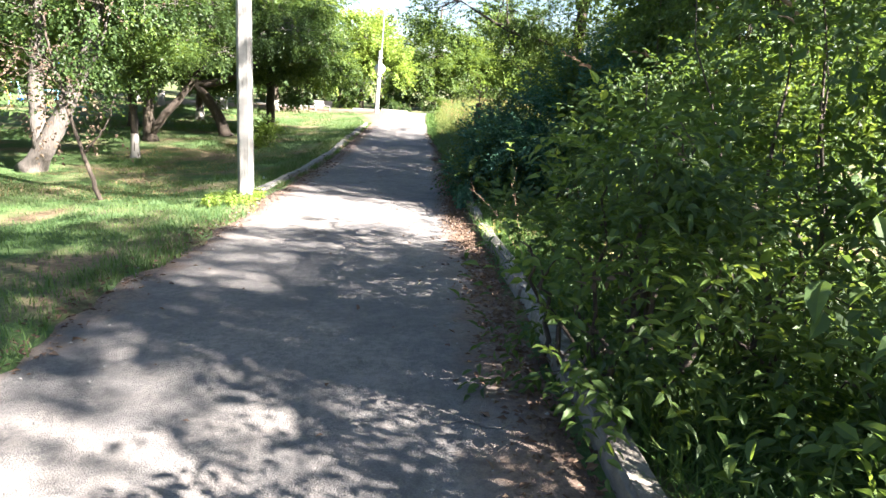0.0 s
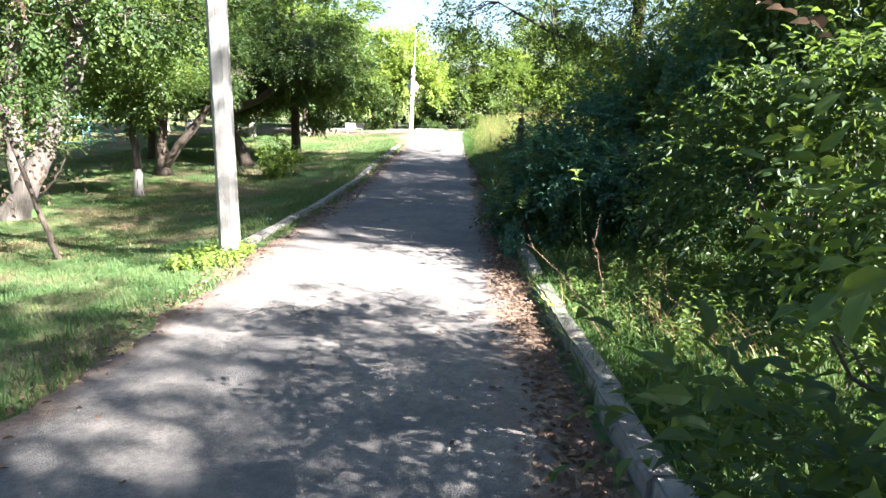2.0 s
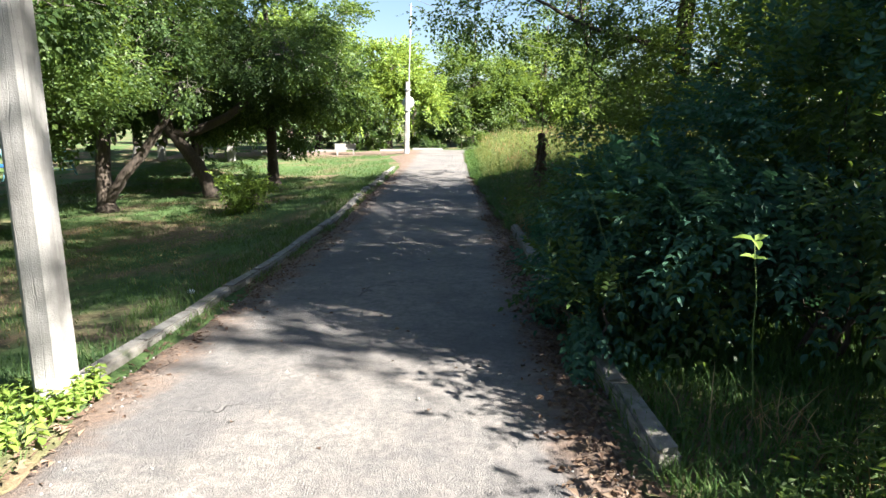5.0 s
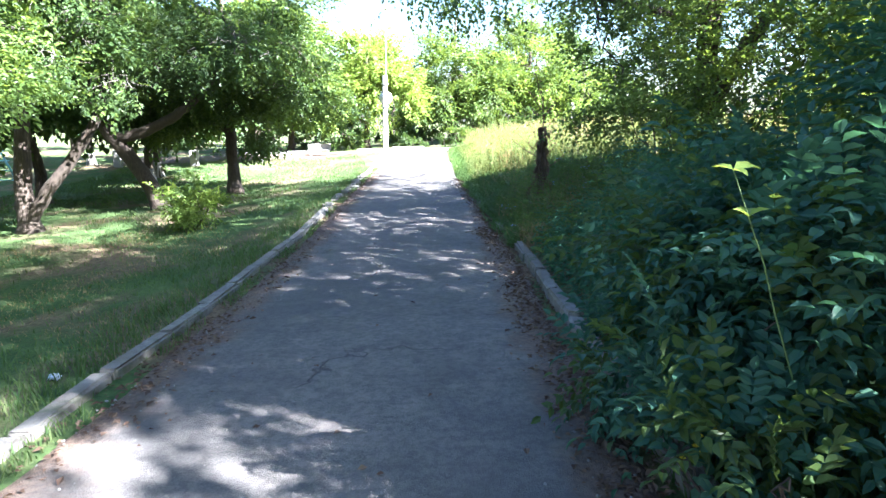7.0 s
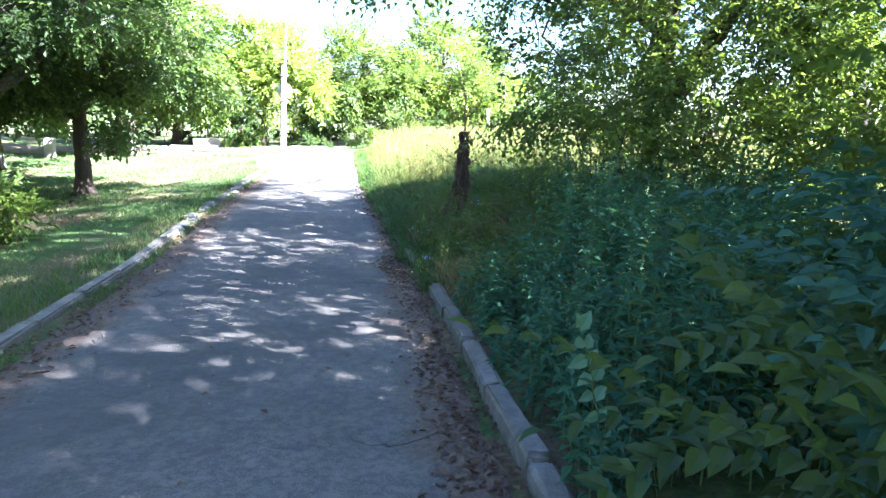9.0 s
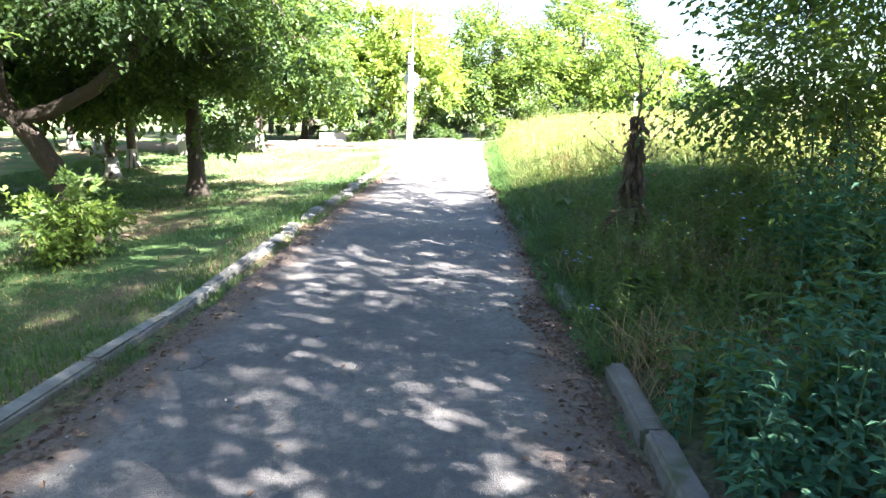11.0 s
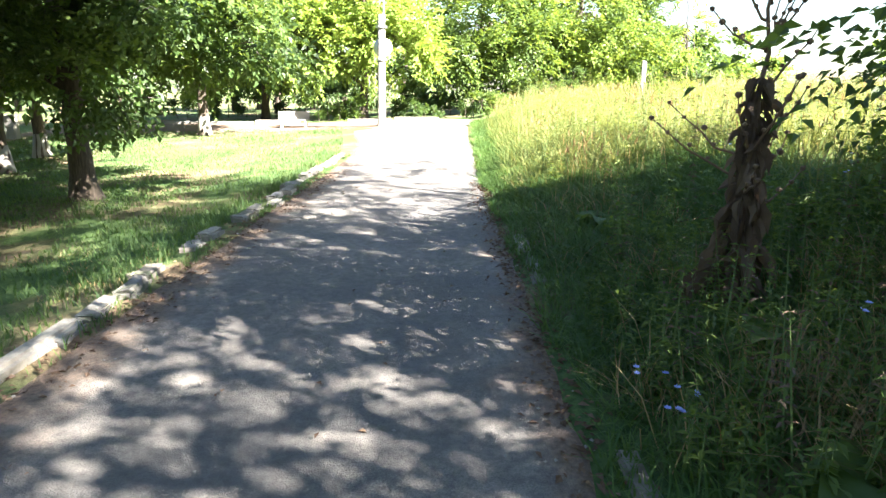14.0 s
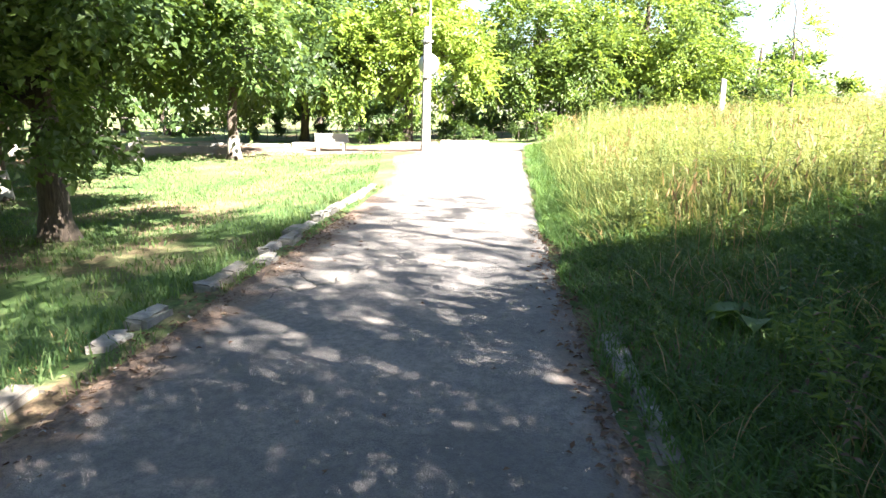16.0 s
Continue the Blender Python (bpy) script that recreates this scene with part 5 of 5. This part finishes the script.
V, F = big_leaves(np.zeros((1, 3)), np.array([[0, 1.0, 0]]), np.array([[0, 0, 1.0]]), [1.0], [0.68], 0.12)
leaf_me.from_pydata([tuple(v) for v in V], [], [tuple(f) for f in F])
leaf_me.materials.append(LEAF_SHOOT)


def compound_shoot(foot, tip, pairs, size, label):
    """An arching leaf stalk with paired round leaflets."""
    z = ground_at(foot[0], foot[1])
    top = thing("leafy_shoot", foot[0], foot[1], z, label, "plant", "leafy shoots")
    P = bend((0, 0, 0), (tip[0] - foot[0], tip[1] - foot[1], tip[2]), 2 * pairs + 4, 0.1, 0.004)
    mesh("stalk", *tube(P, np.linspace(0.006, 0.002, len(P)), 5), STEM, top, smooth=True)
    for k in range(pairs * 2 + 1):
        q = P[min(3 + k, len(P) - 1)]
        last = k == pairs * 2
        d = Vector((P[-1] - P[-3])).normalized()
        side = d.cross(Vector((0, -0.75, 0.65))).normalized() * (0 if last else (1 if k % 2 else -1))
        way = (d * 0.35 + side).normalized()
        across = way.cross(Vector((0.05, -0.72, 0.69))).normalized()
        m = Matrix.Translation(q) @ Matrix((across, way, across.cross(way))).transposed().to_4x4()
        ob = new("leaflet", leaf_me)
        ob.matrix_basis = m @ pose(0, 0, 0, rng.normal(0, 12), rng.normal(-8, 14), 0) @ Matrix.Scale(size * rng.uniform(0.85, 1.1), 4)
        ob.parent = top


compound_shoot((1.25, 14.25), (0.98, 14.1, 0.95), 7, 0.105, "arching shoot with pairs of pale round leaflets")
compound_shoot((1.9, 11.9), (1.35, 11.6, 1.5), 6, 0.10, "arching shoot with pairs of pale round leaflets")
compound_shoot((2.4, 13.7), (2.05, 13.4, 1.3), 6, 0.10, "arching shoot with pairs of pale round leaflets")


def bright_shoot(foot, tip, label):
    """A soft stem with a tuft of large, thin, toothed leaves at its end."""
    z = ground_at(foot[0], foot[1])
    top = thing("leafy_shoot", foot[0], foot[1], z, label, "plant", "leafy shoots")
    P = bend((0, 0, 0), (tip[0] - foot[0], tip[1] - foot[1], tip[2] - z), 9, 0.12, 0.006)
    mesh("stalk", *tube(P, np.linspace(0.005, 0.002, 9), 5), STEM, top, smooth=True)
    for k in range(6):
        q = P[8 - k // 3]
        a = 2.4 * k + rng.uniform(-0.3, 0.3)
        d = np.array([[math.cos(a), math.sin(a), rng.uniform(-0.1, 0.7)]])
        size = rng.uniform(0.06, 0.11)
        mesh("leaf", *big_leaves(q[None], d, np.array([[0.1, -0.3, 1.0]]), [size], [size * 0.6], 0.18), LEAF_LIGHT, top)


bright_shoot((1.3, 11.2), (0.66, 10.9, 1.15), "bright yellow-green box elder shoot above the bush")
bright_shoot((1.25, 12.7), (0.9, 12.5, 0.2), "bright yellow-green box elder shoot beside the kerb")
bright_shoot((1.6, 9.9), (1.38, 9.65, 0.78), "pale sunlit shoot in front of the dark bush")


def dry_stalk(a, b, label):
    top = thing("dry_stalk", a[0], a[1], ground_at(a[0], a[1]) - 0.02, label, "plant", "dry stalks")
    P = bend((0, 0, 0), (b[0] - a[0], b[1] - a[1], b[2] - top.location[2]), 10, 0.1, 0.008)
    mesh("stem", *tube(P, np.linspace(0.006, 0.002, 10), 5), STALK, top, smooth=True)
    for k in (4, 6, 7, 8):
        e = P[k] + rng.normal(0, 0.07, 3) + np.array([0, 0, 0.09])
        mesh("side_stem", *tube(bend(P[k], e, 4), np.linspace(0.003, 0.001, 4), 4), STALK, top)


dry_stalk((1.25, 7.1), (0.66, 8.0, 0.3), "long bent dry brown stalk fallen over the kerb")
dry_stalk((1.2, 6.3), (0.78, 6.6, 0.32), "dry brown stalk leaning over the kerb")
dry_stalk((1.35, 7.6), (1.1, 7.3, 0.5), "thin dry stalk standing in the clearing grass")


def wildflower(x, y, tall, petal, label, heads=5, r=0.016):
    z = ground_at(x, y)
    top = thing("wildflower", x, y, z - 0.02, label, "flower", "wildflowers")
    mesh("stem", *tube(bend((0, 0, 0), (rng.normal(0, 0.08), rng.normal(0, 0.08), tall), 7, 0, 0.01), np.linspace(0.004, 0.002, 7), 5), STEM, top)
    for k in range(heads):
        c = np.array([rng.normal(0, 0.05), rng.normal(0, 0.05), tall * rng.uniform(0.75, 1.05)])
        a = np.linspace(0, 6.283, 9)[:-1]
        P = np.tile(c, (8, 1))
        D = np.stack([np.cos(a), np.sin(a) * 0.8 - 0.3, np.full(8, 0.35)], 1)
        mesh("flower_head", *leaves(P, D, np.tile([[0, -0.5, 1.0]], (8, 1)), np.full(8, r * 1.3), np.full(8, r * 0.8)), petal, top)
        mesh("flower_stalk", *tube([(0, 0, tall * 0.6), tuple(c)], [0.002, 0.0015], 4), STEM, top)


for x, y, h in [(1.05, 20.75, 0.35), (1.15, 20.95, 0.3), (1.02, 21.2, 0.3), (2.2, 19.6, 0.75), (2.5, 20.3, 0.8), (2.0, 21.0, 0.6), (2.7, 21.8, 0.6), (2.6, 24.2, 0.6), (2.9, 25.0, 0.6), (1.0, 19.6, 0.2), (3.1, 23.2, 0.7)]:
    wildflower(x, y, h, PETAL_BLUE, "sky blue chicory flowers on thin stems in bank grass", 3, 0.015)
for x, y, h in [(0.98, 11.6, 0.42), (1.05, 11.75, 0.36), (1.5, 11.6, 0.85), (1.75, 11.9, 0.95), (0.95, 7.6, 0.25), (0.92, 8.1, 0.2)]:
    wildflower(x, y, h, PETAL_YELLOW, "small yellow wildflower on a branching green stem", 5, 0.014)


def crumpled_paper(x, y, r, label):
    bm = bmesh.new()
    bmesh.ops.create_icosphere(bm, subdivisions=2, radius=r)
    for v in bm.verts:
        v.co *= rng.uniform(0.55, 1.15)
        v.co.z *= 0.6
    me = bpy.data.meshes.new("paper_scrap")
    bm.to_mesh(me)
    bm.free()
    me.materials.append(plain("white paper", (0.7, 0.7, 0.72), 0.8, 0.0, 30.0, 0.15, 0.1))
    ob = tagged(new("paper_scrap", me), label, "litter")
    ob.location = (x, y, ground_at(x, y) + r * 0.55)


crumpled_paper(-3.35, 13.6, 0.05, "crumpled white paper scrap lying on the lawn")


def stone_post(x, y, w, h, label):
    ob = new("stone_post", stone_block(w, w * 1.3, h + 0.1, 0.01, 1.0, PALE_CONCRETE))
    ob.location = (x, y, ground_at(x, y) - 0.1)
    tagged(ob, label, "post", "stone posts")


stone_post(-12.3, 39.9, 0.28, 0.85, "short pale concrete post under the trees")
stone_post(-16.4, 40.6, 0.28, 0.85, "short pale concrete post under the trees")
stone_post(7.4, 45.0, 0.14, 1.7, "slim grey concrete fence post in the meadow")


def far_pole(x, y, tall):
    top = thing("wooden_utility_pole", x, y, ground_at(x, y) - 0.2, "weathered wooden utility pole with a crossarm beyond the meadow", "pole")
    mesh("shaft", *tube(bend((0, 0, 0), (0, 0, tall), 8), np.linspace(0.14, 0.1, 8), 10), BARK_PALE, top, smooth=True)
    mesh("crossarm", *tube([(-0.8, 0, tall - 0.5), (0.8, 0, tall - 0.5)], [0.06, 0.06], 6), BARK_PALE, top)
    for sx in (-0.65, 0.0, 0.65):
        mesh("insulator", *tube([(sx, 0, tall - 0.45), (sx, 0, tall - 0.3)], [0.035, 0.02], 8), PALE_CONCRETE, top)


far_pole(10.6, 60.5, 6.2)


def pebbles(n):
    """Tiny stones and grit strewn along the path."""
    Y = rng.uniform(0.5, 32, n)
    side = rng.uniform(0, 1, n)
    X = np.where(side < 0.4, right_edge(Y) - np.abs(rng.normal(0, 0.35, n)) - 0.05, np.where(side < 0.75, -2.62 + np.abs(rng.normal(0, 0.3, n)), rng.uniform(-2.4, 0.6, n)))
    c = np.stack([X, Y, height(X, Y) + 0.012], 1)
    r = rng.uniform(0.005, 0.016, n)[:, None, None]
    unit8 = np.array([(1, 0, 0), (-1, 0, 0), (0, 1, 0), (0, -1, 0), (0, 0, 0.7), (0, 0, -0.7)], float)
    V = c[:, None] + unit8[None] * r * rng.uniform(0.6, 1.3, (n, 6, 1))
    k = np.arange(n)[:, None] * 6
    F = np.concatenate([k + np.array([f]) for f in ((0, 2, 4), (2, 1, 4), (1, 3, 4), (3, 0, 4), (2, 0, 5), (1, 2, 5), (3, 1, 5), (0, 3, 5))])
    tagged(mesh("pebbles", V.reshape(-1, 3), F, PALE_CONCRETE), "small pale grit scattered on the asphalt", "gravel", kind="stuff")


pebbles(900)
